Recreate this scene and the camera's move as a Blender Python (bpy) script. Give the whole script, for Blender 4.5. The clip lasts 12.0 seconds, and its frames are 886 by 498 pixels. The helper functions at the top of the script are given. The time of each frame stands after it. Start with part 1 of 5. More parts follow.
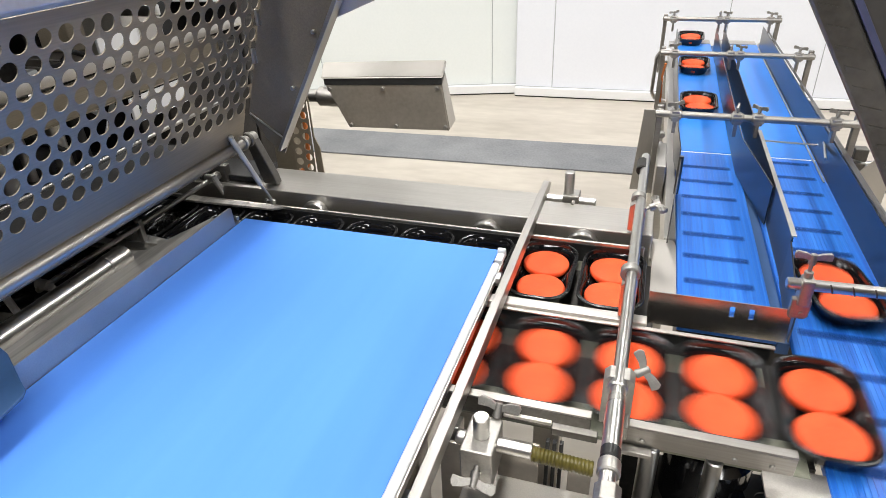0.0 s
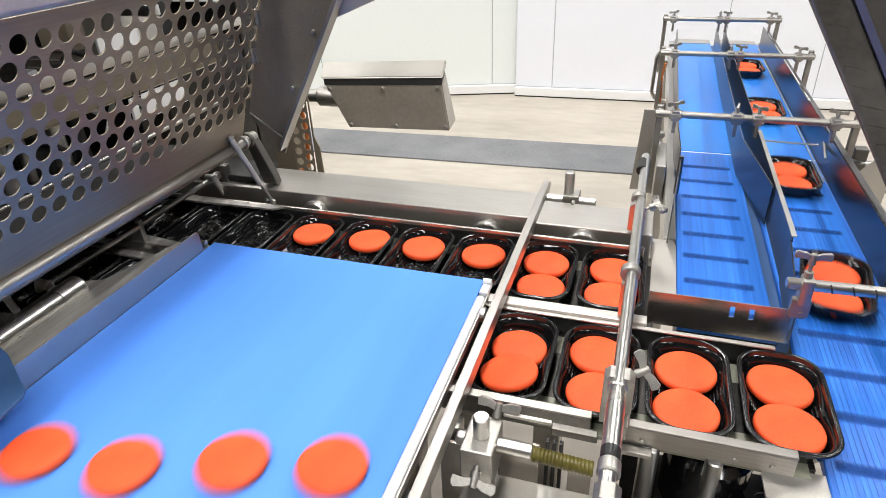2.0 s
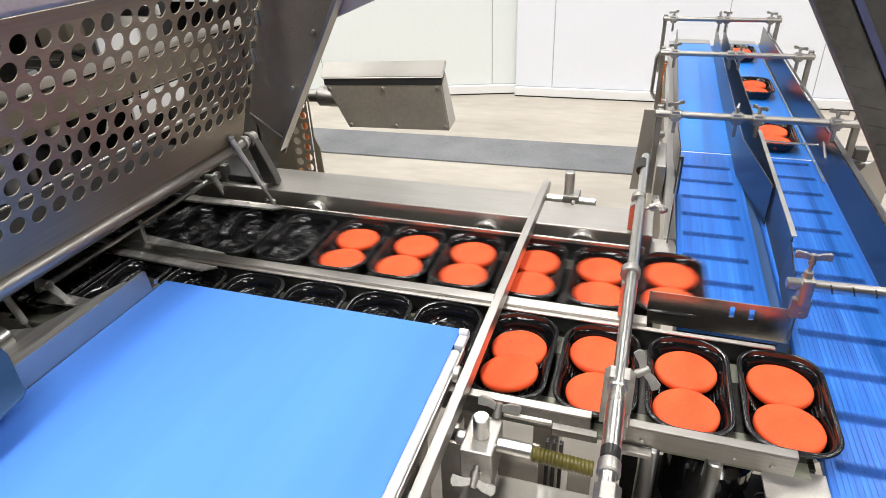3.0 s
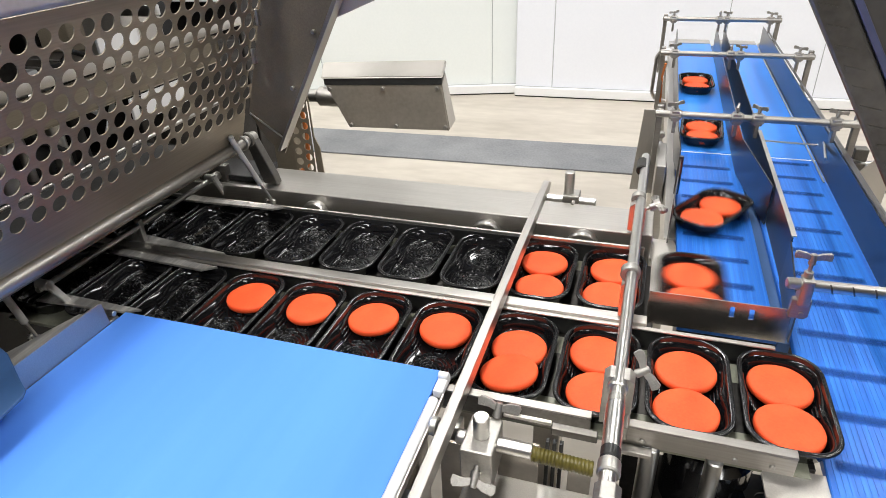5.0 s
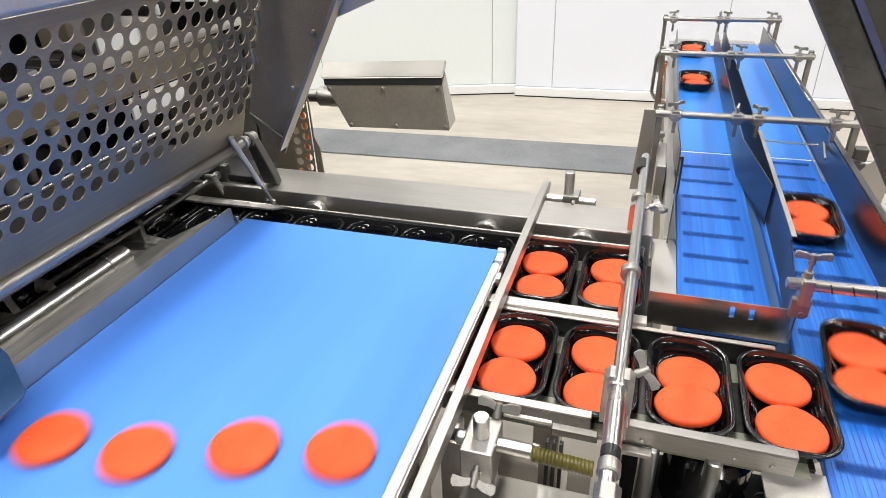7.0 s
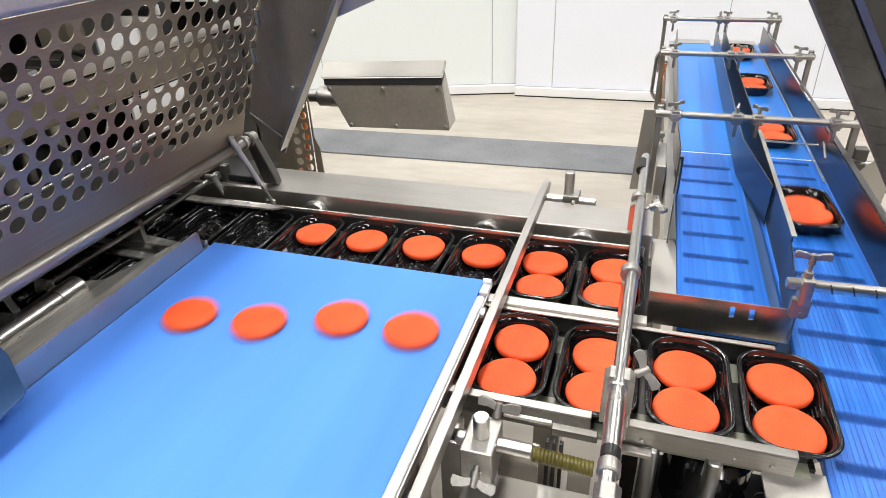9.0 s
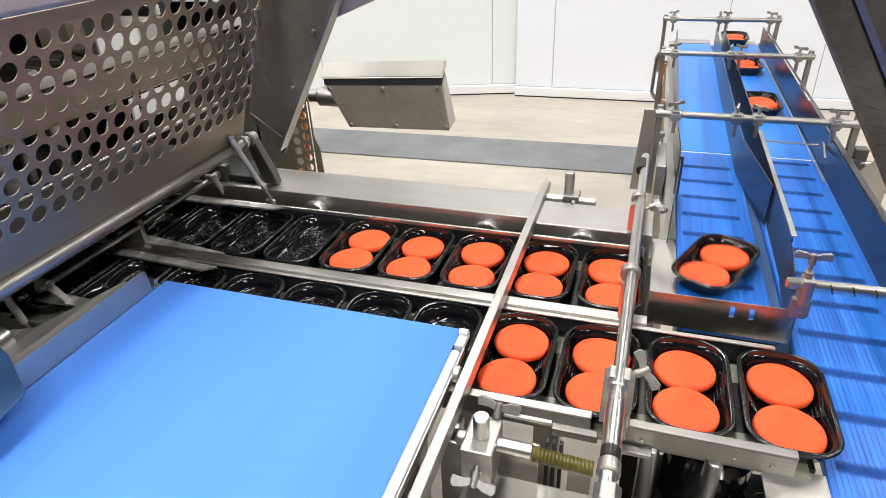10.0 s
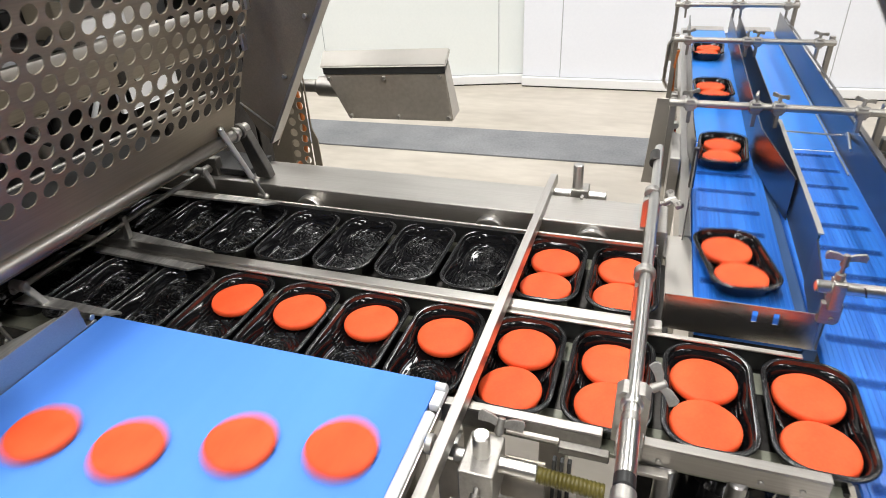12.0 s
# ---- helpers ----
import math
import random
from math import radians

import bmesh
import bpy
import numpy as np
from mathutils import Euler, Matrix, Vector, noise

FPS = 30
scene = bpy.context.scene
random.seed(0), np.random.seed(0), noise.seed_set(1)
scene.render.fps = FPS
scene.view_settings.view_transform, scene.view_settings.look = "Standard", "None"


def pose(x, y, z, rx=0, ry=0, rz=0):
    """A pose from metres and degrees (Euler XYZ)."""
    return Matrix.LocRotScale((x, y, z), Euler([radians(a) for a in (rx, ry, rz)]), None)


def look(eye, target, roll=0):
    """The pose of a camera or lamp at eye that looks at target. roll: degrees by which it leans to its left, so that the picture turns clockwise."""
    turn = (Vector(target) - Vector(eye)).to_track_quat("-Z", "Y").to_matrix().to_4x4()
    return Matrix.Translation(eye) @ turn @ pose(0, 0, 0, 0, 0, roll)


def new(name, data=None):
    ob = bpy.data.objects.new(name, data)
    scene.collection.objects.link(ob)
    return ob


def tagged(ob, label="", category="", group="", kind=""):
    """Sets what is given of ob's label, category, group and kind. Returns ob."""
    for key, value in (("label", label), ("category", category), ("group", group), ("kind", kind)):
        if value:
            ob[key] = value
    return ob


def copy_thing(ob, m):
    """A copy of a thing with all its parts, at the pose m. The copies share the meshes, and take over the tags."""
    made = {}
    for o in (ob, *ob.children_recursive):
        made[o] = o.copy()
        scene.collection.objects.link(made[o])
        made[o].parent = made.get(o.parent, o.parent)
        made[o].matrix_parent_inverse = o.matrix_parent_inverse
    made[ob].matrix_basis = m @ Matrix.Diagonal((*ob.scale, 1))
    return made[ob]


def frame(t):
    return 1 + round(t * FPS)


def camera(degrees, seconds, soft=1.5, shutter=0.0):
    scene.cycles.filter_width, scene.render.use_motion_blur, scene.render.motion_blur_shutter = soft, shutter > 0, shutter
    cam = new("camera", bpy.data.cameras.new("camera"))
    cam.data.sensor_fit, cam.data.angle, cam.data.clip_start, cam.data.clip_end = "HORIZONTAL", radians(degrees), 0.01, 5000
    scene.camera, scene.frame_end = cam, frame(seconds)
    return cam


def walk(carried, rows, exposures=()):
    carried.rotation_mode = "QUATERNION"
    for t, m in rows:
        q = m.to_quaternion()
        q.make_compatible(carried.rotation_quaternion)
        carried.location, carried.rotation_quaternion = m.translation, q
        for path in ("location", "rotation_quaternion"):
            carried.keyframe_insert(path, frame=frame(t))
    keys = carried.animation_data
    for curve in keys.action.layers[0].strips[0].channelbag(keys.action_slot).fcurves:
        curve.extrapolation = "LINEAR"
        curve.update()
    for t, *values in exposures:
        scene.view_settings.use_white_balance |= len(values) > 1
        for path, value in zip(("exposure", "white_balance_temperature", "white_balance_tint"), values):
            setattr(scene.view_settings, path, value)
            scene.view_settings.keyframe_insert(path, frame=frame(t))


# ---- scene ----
H = 0.95            # height of the product plane above the floor
PITCH = 0.148       # spacing of trays in a lane

cam = camera(71.2, 12.0, soft=0.8, shutter=0.65)
EYE = Vector((0.762, -0.911, 0.738 + H))
AIM = Vector((0.197, 0.728, -0.26 + H))


ROLL_END = -2.95
END_EYE = Vector((0.751, -0.831, 0.707 + H))
END_AIM = END_EYE + 2 * Vector((-0.2921, 0.8092, -0.5097))


def cam_pose(s):
    """The camera's place on its short push at the end, from 0 to 1."""
    return look(EYE.lerp(END_EYE, s), AIM.lerp(END_AIM, s), -2.5 + (ROLL_END + 2.5) * s)


walk(cam, [(0, cam_pose(0)), (11.2, cam_pose(0)), (11.35, cam_pose(0.03)), (11.5, cam_pose(0.115)), (11.65, cam_pose(0.30)),
           (11.8, cam_pose(0.565)), (11.9, cam_pose(0.775)), (12.0, cam_pose(1.0))])

# ---- light ----
scene.view_settings.exposure = -0.02
world = bpy.data.worlds.new("world")
scene.world = world
world.use_nodes = True
world.node_tree.nodes["Background"].inputs[0].default_value = (0.9, 0.95, 1.0, 1)
world.node_tree.nodes["Background"].inputs[1].default_value = 0.1
LAMP_POWER = 92


# ---- materials ----
def nodes_of(name):
    m = bpy.data.materials.new(name)
    m.use_nodes = True
    return m, m.node_tree.nodes, m.node_tree.links, m.node_tree.nodes["Principled BSDF"]


def mapped(n, l, scale):
    c = n.new("ShaderNodeTexCoord")
    k = n.new("ShaderNodeMapping")
    k.inputs["Scale"].default_value = scale
    l.new(c.outputs["Object"], k.inputs["Vector"])
    return k.outputs["Vector"]


def surface(name, low, high, rough=(0.4, 0.6), metal=0.0, grain=(60, 60, 60), wear=(6, 6, 6), bump=0.05, spec=0.5, coat=0.0, contrast=(0.35, 0.65)):
    """Two scales of variation: fine grain in relief and gloss, wide wear in colour and gloss."""
    m, n, l, p = nodes_of(name)
    fine = n.new("ShaderNodeTexNoise")
    fine.inputs["Scale"].default_value = 1.0
    fine.inputs["Detail"].default_value = 4
    l.new(mapped(n, l, grain), fine.inputs["Vector"])
    wide = n.new("ShaderNodeTexNoise")
    wide.inputs["Scale"].default_value = 1.0
    wide.inputs["Detail"].default_value = 5
    l.new(mapped(n, l, wear), wide.inputs["Vector"])
    mix = n.new("ShaderNodeMath")
    mix.operation = "MULTIPLY_ADD"
    mix.inputs[1].default_value = 0.4
    l.new(fine.outputs["Fac"], mix.inputs[0])
    half = n.new("ShaderNodeMath")
    half.operation = "MULTIPLY"
    half.inputs[1].default_value = 0.6
    l.new(wide.outputs["Fac"], half.inputs[0])
    l.new(half.outputs[0], mix.inputs[2])
    ramp = n.new("ShaderNodeValToRGB")
    ramp.color_ramp.elements[0].position, ramp.color_ramp.elements[1].position = contrast
    ramp.color_ramp.elements[0].color = (*low, 1)
    ramp.color_ramp.elements[1].color = (*high, 1)
    l.new(mix.outputs[0], ramp.inputs["Fac"])
    l.new(ramp.outputs["Color"], p.inputs["Base Color"])
    gloss = n.new("ShaderNodeMapRange")
    gloss.inputs["From Min"].default_value, gloss.inputs["From Max"].default_value = 0.3, 0.7
    gloss.inputs["To Min"].default_value, gloss.inputs["To Max"].default_value = rough
    l.new(mix.outputs[0], gloss.inputs["Value"])
    l.new(gloss.outputs["Result"], p.inputs["Roughness"])
    if bump:
        b = n.new("ShaderNodeBump")
        b.inputs["Strength"].default_value = bump
        b.inputs["Distance"].default_value = 0.002
        l.new(fine.outputs["Fac"], b.inputs["Height"])
        l.new(b.outputs["Normal"], p.inputs["Normal"])
    p.inputs["Metallic"].default_value = metal
    p.inputs["Specular IOR Level"].default_value = spec
    p.inputs["Coat Weight"].default_value = coat
    return m


STEEL = surface("brushed_steel_along_x", (0.46, 0.44, 0.41), (0.60, 0.58, 0.545), (0.34, 0.48), 1.0, (6, 500, 500), (3, 9, 9), 0.04)
STEEL_Y = surface("brushed_steel_along_y", (0.50, 0.48, 0.45), (0.62, 0.60, 0.56), (0.28, 0.40), 1.0, (400, 6, 400), (9, 3, 9), 0.02)
STEEL_HOOD = surface("dull_hood_steel", (0.215, 0.184, 0.138), (0.305, 0.265, 0.205), (0.38, 0.52), 0.64, (300, 8, 300), (5, 4, 5), 0.05)
STEEL_BRACKET = surface("dark_bracket_steel", (0.13, 0.122, 0.11), (0.20, 0.19, 0.172), (0.34, 0.48), 0.9, (120, 120, 120), (14, 14, 14), 0.06)
# The plate's colour stripes stand in for reflections of the hood's edges and holes.
STEEL_PLATE = surface("striped_plate_steel", (0.34, 0.33, 0.31), (0.66, 0.64, 0.60), (0.30, 0.5), 0.55, (160, 5, 5), (45, 3, 3), 0.06)
STEEL_MIRROR = surface("mirror_plate_steel", (0.50, 0.47, 0.43), (0.58, 0.55, 0.51), (0.19, 0.27), 1.0, (6, 300, 300), (5, 9, 9), 0.01)
STRUT_PAINT = surface("silver_strut_paint", (0.45, 0.44, 0.42), (0.58, 0.57, 0.55), (0.3, 0.45), 0.35, (90, 90, 90), (20, 20, 20), 0.03)
STEEL_BOX = surface("brown_grey_box_steel", (0.40, 0.365, 0.31), (0.52, 0.48, 0.42), (0.30, 0.44), 0.6, (60, 300, 60), (3.5, 5, 7), 0.06)
STEEL_MATT = surface("bead_blasted_steel", (0.50, 0.475, 0.435), (0.64, 0.61, 0.565), (0.42, 0.55), 1.0, (400, 400, 400), (5, 5, 5), 0.06)
STEEL_POLISHED = surface("polished_rod_steel", (0.56, 0.545, 0.52), (0.64, 0.625, 0.60), (0.27, 0.32), 1.0, (40, 40, 40), (8, 8, 8), 0.0, contrast=(0.2, 0.8))
STEEL_CAST = surface("cast_clamp_steel", (0.37, 0.355, 0.33), (0.49, 0.475, 0.445), (0.38, 0.54), 1.0, (200, 200, 200), (25, 25, 25), 0.15)
STEEL_RAIL = surface("dull_rail_steel", (0.34, 0.325, 0.30), (0.45, 0.43, 0.40), (0.36, 0.5), 1.0, (6, 400, 400), (6, 12, 12), 0.05)
STEEL_WALL = surface("lane_wall_steel", (0.15, 0.147, 0.145), (0.20, 0.196, 0.19), (0.28, 0.36), 1.0, (40, 6, 40), (5, 3, 5), 0.0)
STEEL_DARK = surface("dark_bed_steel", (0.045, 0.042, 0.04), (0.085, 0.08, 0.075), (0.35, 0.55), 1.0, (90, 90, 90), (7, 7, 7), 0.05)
BELT = surface("light_blue_belt", (0.085, 0.27, 0.86), (0.105, 0.305, 0.93), (0.55, 0.68), 0.0, (22, 1.0, 10), (8, 0.5, 4), 0.0, 0.2, contrast=(0.3, 0.7))
BELT_EDGE = surface("white_belt_guide", (0.70, 0.72, 0.74), (0.82, 0.83, 0.84), (0.35, 0.5), 0.0, (80, 80, 80), (9, 9, 9), 0.03)
MODULE = surface("ribbed_blue_belt", (0.012, 0.110, 0.51), (0.034, 0.225, 0.75), (0.30, 0.46), 0.0, (190, 1.0, 10), (60, 0.8, 5), 0.15, 0.5, contrast=(0.34, 0.64))
MODULE_FAR = surface("smooth_blue_belt", (0.024, 0.20, 0.74), (0.042, 0.27, 0.84), (0.3, 0.45), 0.0, (60, 1.0, 10), (20, 1.5, 5), 0.05, 0.5)
BAR_BLUE = surface("soft_blue_bar", (0.008, 0.055, 0.27), (0.014, 0.09, 0.38), (0.5, 0.7), 0.0, (190, 30, 10), (60, 10, 5), 0.1, 0.2)
BLUE_PART = surface("blue_plastic", (0.025, 0.075, 0.19), (0.035, 0.095, 0.235), (0.45, 0.6), 0.0, (90, 90, 90), (9, 9, 9), 0.03)
BLACK_TRAY = surface("black_tray_plastic", (0.003, 0.003, 0.0035), (0.007, 0.007, 0.008), (0.06, 0.12), 0.0, (240, 240, 240), (40, 40, 40), 0.05, 0.5)
TRAY_BASE = surface("satin_tray_base", (0.004, 0.004, 0.0045), (0.010, 0.010, 0.011), (0.22, 0.34), 0.0, (260, 260, 260), (60, 60, 60), 0.3, 0.9)
TRAY_RIM = surface("black_tray_rim", (0.007, 0.007, 0.0075), (0.014, 0.014, 0.015), (0.14, 0.26), 0.0, (240, 240, 240), (40, 40, 40), 0.0, 0.7)
SLIDE_PAD = surface("pale_slide_plastic", (0.20, 0.205, 0.155), (0.30, 0.305, 0.24), (0.4, 0.55), 0.0, (90, 90, 90), (18, 18, 18), 0.05)
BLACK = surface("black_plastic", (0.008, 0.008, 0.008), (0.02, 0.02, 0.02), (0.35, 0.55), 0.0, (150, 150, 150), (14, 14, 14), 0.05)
RUBBER = surface("black_gasket", (0.01, 0.01, 0.01), (0.025, 0.025, 0.024), (0.6, 0.75), 0.0, (150, 150, 150), (14, 14, 14), 0.05)
PATTY = surface("orange_red_dough", (0.87, 0.088, 0.024), (0.94, 0.120, 0.036), (0.5, 0.64), 0.0, (220, 220, 220), (24, 24, 24), 0.06, 0.22)
OLIVE = surface("olive_nylon", (0.085, 0.070, 0.012), (0.15, 0.125, 0.028), (0.3, 0.42), 0.0, (150, 150, 150), (14, 14, 14), 0.04)
ORANGE_CABLE = surface("orange_cable", (0.5, 0.14, 0.03), (0.6, 0.19, 0.05), (0.45, 0.6), 0.0, (150, 150, 150), (14, 14, 14), 0.04)
FLOOR_M = surface("beige_hall_floor", (0.43, 0.385, 0.32), (0.60, 0.55, 0.475), (0.40, 0.6), 0.0, (5, 14, 9), (0.9, 2.2, 0.9), 0.0, 0.4, contrast=(0.32, 0.64))
MAT_M = surface("grey_ribbed_mat", (0.15, 0.155, 0.165), (0.27, 0.275, 0.285), (0.5, 0.7), 0.0, (70, 45, 10), (3, 3, 3), 0.6)
GLASS_WALL = surface("pale_green_stand_panel", (0.82, 0.855, 0.838), (0.86, 0.89, 0.87), (0.4, 0.55), 0.0, (50, 50, 50), (0.8, 0.8, 0.8), 0.0)
COOL_WALL = surface("cool_white_stand_panel", (0.84, 0.86, 0.92), (0.875, 0.895, 0.95), (0.35, 0.5), 0.0, (50, 50, 50), (0.8, 0.8, 0.8), 0.02)
WALL_M = surface("white_stand_panel", (0.85, 0.85, 0.85), (0.89, 0.89, 0.89), (0.35, 0.5), 0.0, (50, 50, 50), (0.8, 0.8, 0.8), 0.02)
HALL_DARK = surface("grey_hall_wall", (0.10, 0.10, 0.10), (0.14, 0.14, 0.138), (0.6, 0.8), 0.0, (50, 50, 50), (0.8, 0.8, 0.8), 0.03)
JOINT_M = surface("aluminium_joint", (0.42, 0.43, 0.44), (0.52, 0.53, 0.54), (0.3, 0.45), 0.6, (50, 50, 50), (3, 3, 3), 0.02)
HOOD_DARK = surface("dark_cover_plate", (0.085, 0.08, 0.075), (0.13, 0.122, 0.115), (0.35, 0.5), 0.5, (60, 60, 60), (6, 6, 6), 0.05)
BLUE_TRIM = surface("blue_grey_trim", (0.08, 0.09, 0.17), (0.11, 0.12, 0.22), (0.35, 0.5), 0.3, (60, 60, 60), (6, 6, 6), 0.03)


def soft_edges(m, most):
    """Fades a surface's alpha out softly towards the edges of its mesh in plan."""
    n, l = m.node_tree.nodes, m.node_tree.links
    c = n.new("ShaderNodeTexCoord")
    sep = n.new("ShaderNodeSeparateXYZ")
    l.new(c.outputs["Generated"], sep.inputs[0])
    last = None
    for axis, wide in (("X", 0.07), ("Y", 0.42)):
        ramp = n.new("ShaderNodeValToRGB")
        e = ramp.color_ramp.elements
        ramp.color_ramp.interpolation = "EASE"
        e[0].position, e[0].color = 0.0, (0, 0, 0, 1)
        e[1].position, e[1].color = wide, (1, 1, 1, 1)
        for at, v in ((1 - wide, 1), (1.0, 0)):
            e.new(at).color = (v, v, v, 1)
        l.new(sep.outputs[axis], ramp.inputs["Fac"])
        mul = n.new("ShaderNodeMath")
        mul.operation = "MULTIPLY"
        mul.inputs[1].default_value = most
        l.new(ramp.outputs["Color"], mul.inputs[0])
        if last:
            l.new(last.outputs[0], mul.inputs[1])
        last = mul
    l.new(last.outputs[0], n["Principled BSDF"].inputs["Alpha"])


soft_edges(BAR_BLUE, 0.5)


def lamp_material():
    m, n, l, p = nodes_of("lamp_diffuser")
    p.inputs["Base Color"].default_value = (0.9, 0.9, 0.9, 1)
    p.inputs["Emission Color"].default_value = (1.0, 0.97, 0.93, 1)
    p.inputs["Emission Strength"].default_value = 3.0
    return m


DIFFUSER = lamp_material()


# ---- mesh building ----
def thing(name, at=(0, 0, 0), label="", category="", group="", kind=""):
    ob = new(name)
    ob.empty_display_size = 0.05
    ob.location = (at[0], at[1], at[2] + H)
    ob["at_x"], ob["at_y"], ob["at_z"] = at
    return tagged(ob, label, category, group, kind)


def finish(bm, name, material, smooth=35):
    me = bpy.data.meshes.new(name)
    bmesh.ops.recalc_face_normals(bm, faces=bm.faces)
    for f in bm.faces:
        f.smooth = True
    for e in bm.edges:
        e.smooth = False
        if len(e.link_faces) == 2:
            angle = e.calc_face_angle(0)
            u, v = (f.calc_area() for f in e.link_faces)
            flat_beside_bevel = smooth < 50 and angle > radians(6) and max(u, v) > 6 * max(min(u, v), 1e-12)
            e.smooth = angle < radians(smooth) and not flat_beside_bevel
    bm.to_mesh(me)
    bm.free()
    me.materials.append(material)
    return me


def part(name, bm, material, parent, label="", smooth=35):
    """Links a bmesh, drawn in the product plane's own space, as one mesh under a thing or a part."""
    root = parent if parent.parent is None else parent.parent
    bm.transform(Matrix.Translation((-root["at_x"], -root["at_y"], -root["at_z"])))
    ob = new(name, finish(bm, name, material, smooth))
    ob.parent = parent
    return tagged(ob, label)


def solid(name, bm, material, label="", category="", kind="", group=""):
    """A one-mesh top-level thing."""
    bm.transform(Matrix.Translation((0, 0, H)))
    return tagged(new(name, finish(bm, name, material)), label, category, group, kind)


def box(bm, a, b, bevel=0.0, seg=2, m=None):
    lo = [min(p, q) for p, q in zip(a, b)]
    hi = [max(p, q) for p, q in zip(a, b)]
    vs = bmesh.ops.create_cube(bm, size=1)["verts"]
    for v in vs:
        v.co = Vector([(l + h) / 2 + c * (h - l) for l, h, c in zip(lo, hi, v.co)])
    if bevel:
        es = list({e for v in vs for e in v.link_edges})
        r = bmesh.ops.bevel(bm, geom=es, offset=bevel, segments=seg, affect="EDGES", profile=0.5)
        vs = list({v for f in r["faces"] for v in f.verts} | {v for v in vs if v.is_valid})
    if m is not None:
        bmesh.ops.transform(bm, matrix=m, verts=vs)
    return vs


def cyl(bm, a, b, r, seg=20, r2=None, chamfer=0.0):
    """A rod from a to b, with small chamfers on its ends."""
    a, b = Vector(a), Vector(b)
    d = b - a
    q = d.to_track_quat("Z", "Y").to_matrix()
    r2 = r if r2 is None else r2
    stations = [(0, r - chamfer), (chamfer, r), (d.length - chamfer, r2), (d.length, r2 - chamfer)] if chamfer else [(0, r), (d.length, r2)]
    rings = [[bm.verts.new(a + q @ Vector((rr * math.cos(2 * math.pi * k / seg), rr * math.sin(2 * math.pi * k / seg), z))) for k in range(seg)] for z, rr in stations]
    for u, v in zip(rings, rings[1:]):
        for k in range(seg):
            bm.faces.new((u[k], u[(k + 1) % seg], v[(k + 1) % seg], v[k]))
    bm.faces.new(rings[0][::-1])
    bm.faces.new(rings[-1])


def prism(bm, outline, axis, lo, hi, bevel=0.0):
    """An outline in two axes, extruded along the third from lo to hi."""
    def put(u, v, w):
        return {"x": (w, u, v), "y": (u, w, v), "z": (u, v, w)}[axis]
    a = [bm.verts.new(put(u, v, lo)) for u, v in outline]
    b = [bm.verts.new(put(u, v, hi)) for u, v in outline]
    n = len(a)
    fs = [bm.faces.new(a[::-1]), bm.faces.new(b)]
    fs += [bm.faces.new((a[k], a[(k + 1) % n], b[(k + 1) % n], b[k])) for k in range(n)]
    if bevel:
        bmesh.ops.recalc_face_normals(bm, faces=fs)
        bmesh.ops.bevel(bm, geom=list({e for f in fs for e in f.edges}), offset=bevel, segments=2, affect="EDGES", profile=0.5)


def loft(bm, rings, close_first=False, close_last=True):
    vs = [[bm.verts.new(p) for p in ring] for ring in rings]
    n = len(vs[0])
    for u, v in zip(vs, vs[1:]):
        for k in range(n):
            bm.faces.new((u[k], u[(k + 1) % n], v[(k + 1) % n], v[k]))
    if close_first:
        bm.faces.new(vs[0][::-1])
    if close_last:
        bm.faces.new(vs[-1])


def tube(bm, pts, r, seg=8):
    for a, b in zip(pts, pts[1:]):
        cyl(bm, a, b, r, seg)


def sheet_wall(bm, path, z0, z1, t):
    """An upright sheet of thickness t along a path in plan; z1 may be one height or one for each point."""
    tops = z1 if isinstance(z1, (list, tuple)) else [z1] * len(path)
    rows = []
    for k, (x, y) in enumerate(path):
        a = Vector(path[max(k - 1, 0)])
        b = Vector(path[min(k + 1, len(path) - 1)])
        d = (b - a).normalized()
        o = Vector((-d.y, d.x)) * t / 2
        rows.append([bm.verts.new((x + s * o.x, y + s * o.y, z)) for s, z in ((1, z0), (-1, z0), (-1, tops[k]), (1, tops[k]))])
    for u, v in zip(rows, rows[1:]):
        for k in range(4):
            bm.faces.new((u[k], u[(k + 1) % 4], v[(k + 1) % 4], v[k]))
    bm.faces.new(rows[0][::-1])
    bm.faces.new(rows[-1])


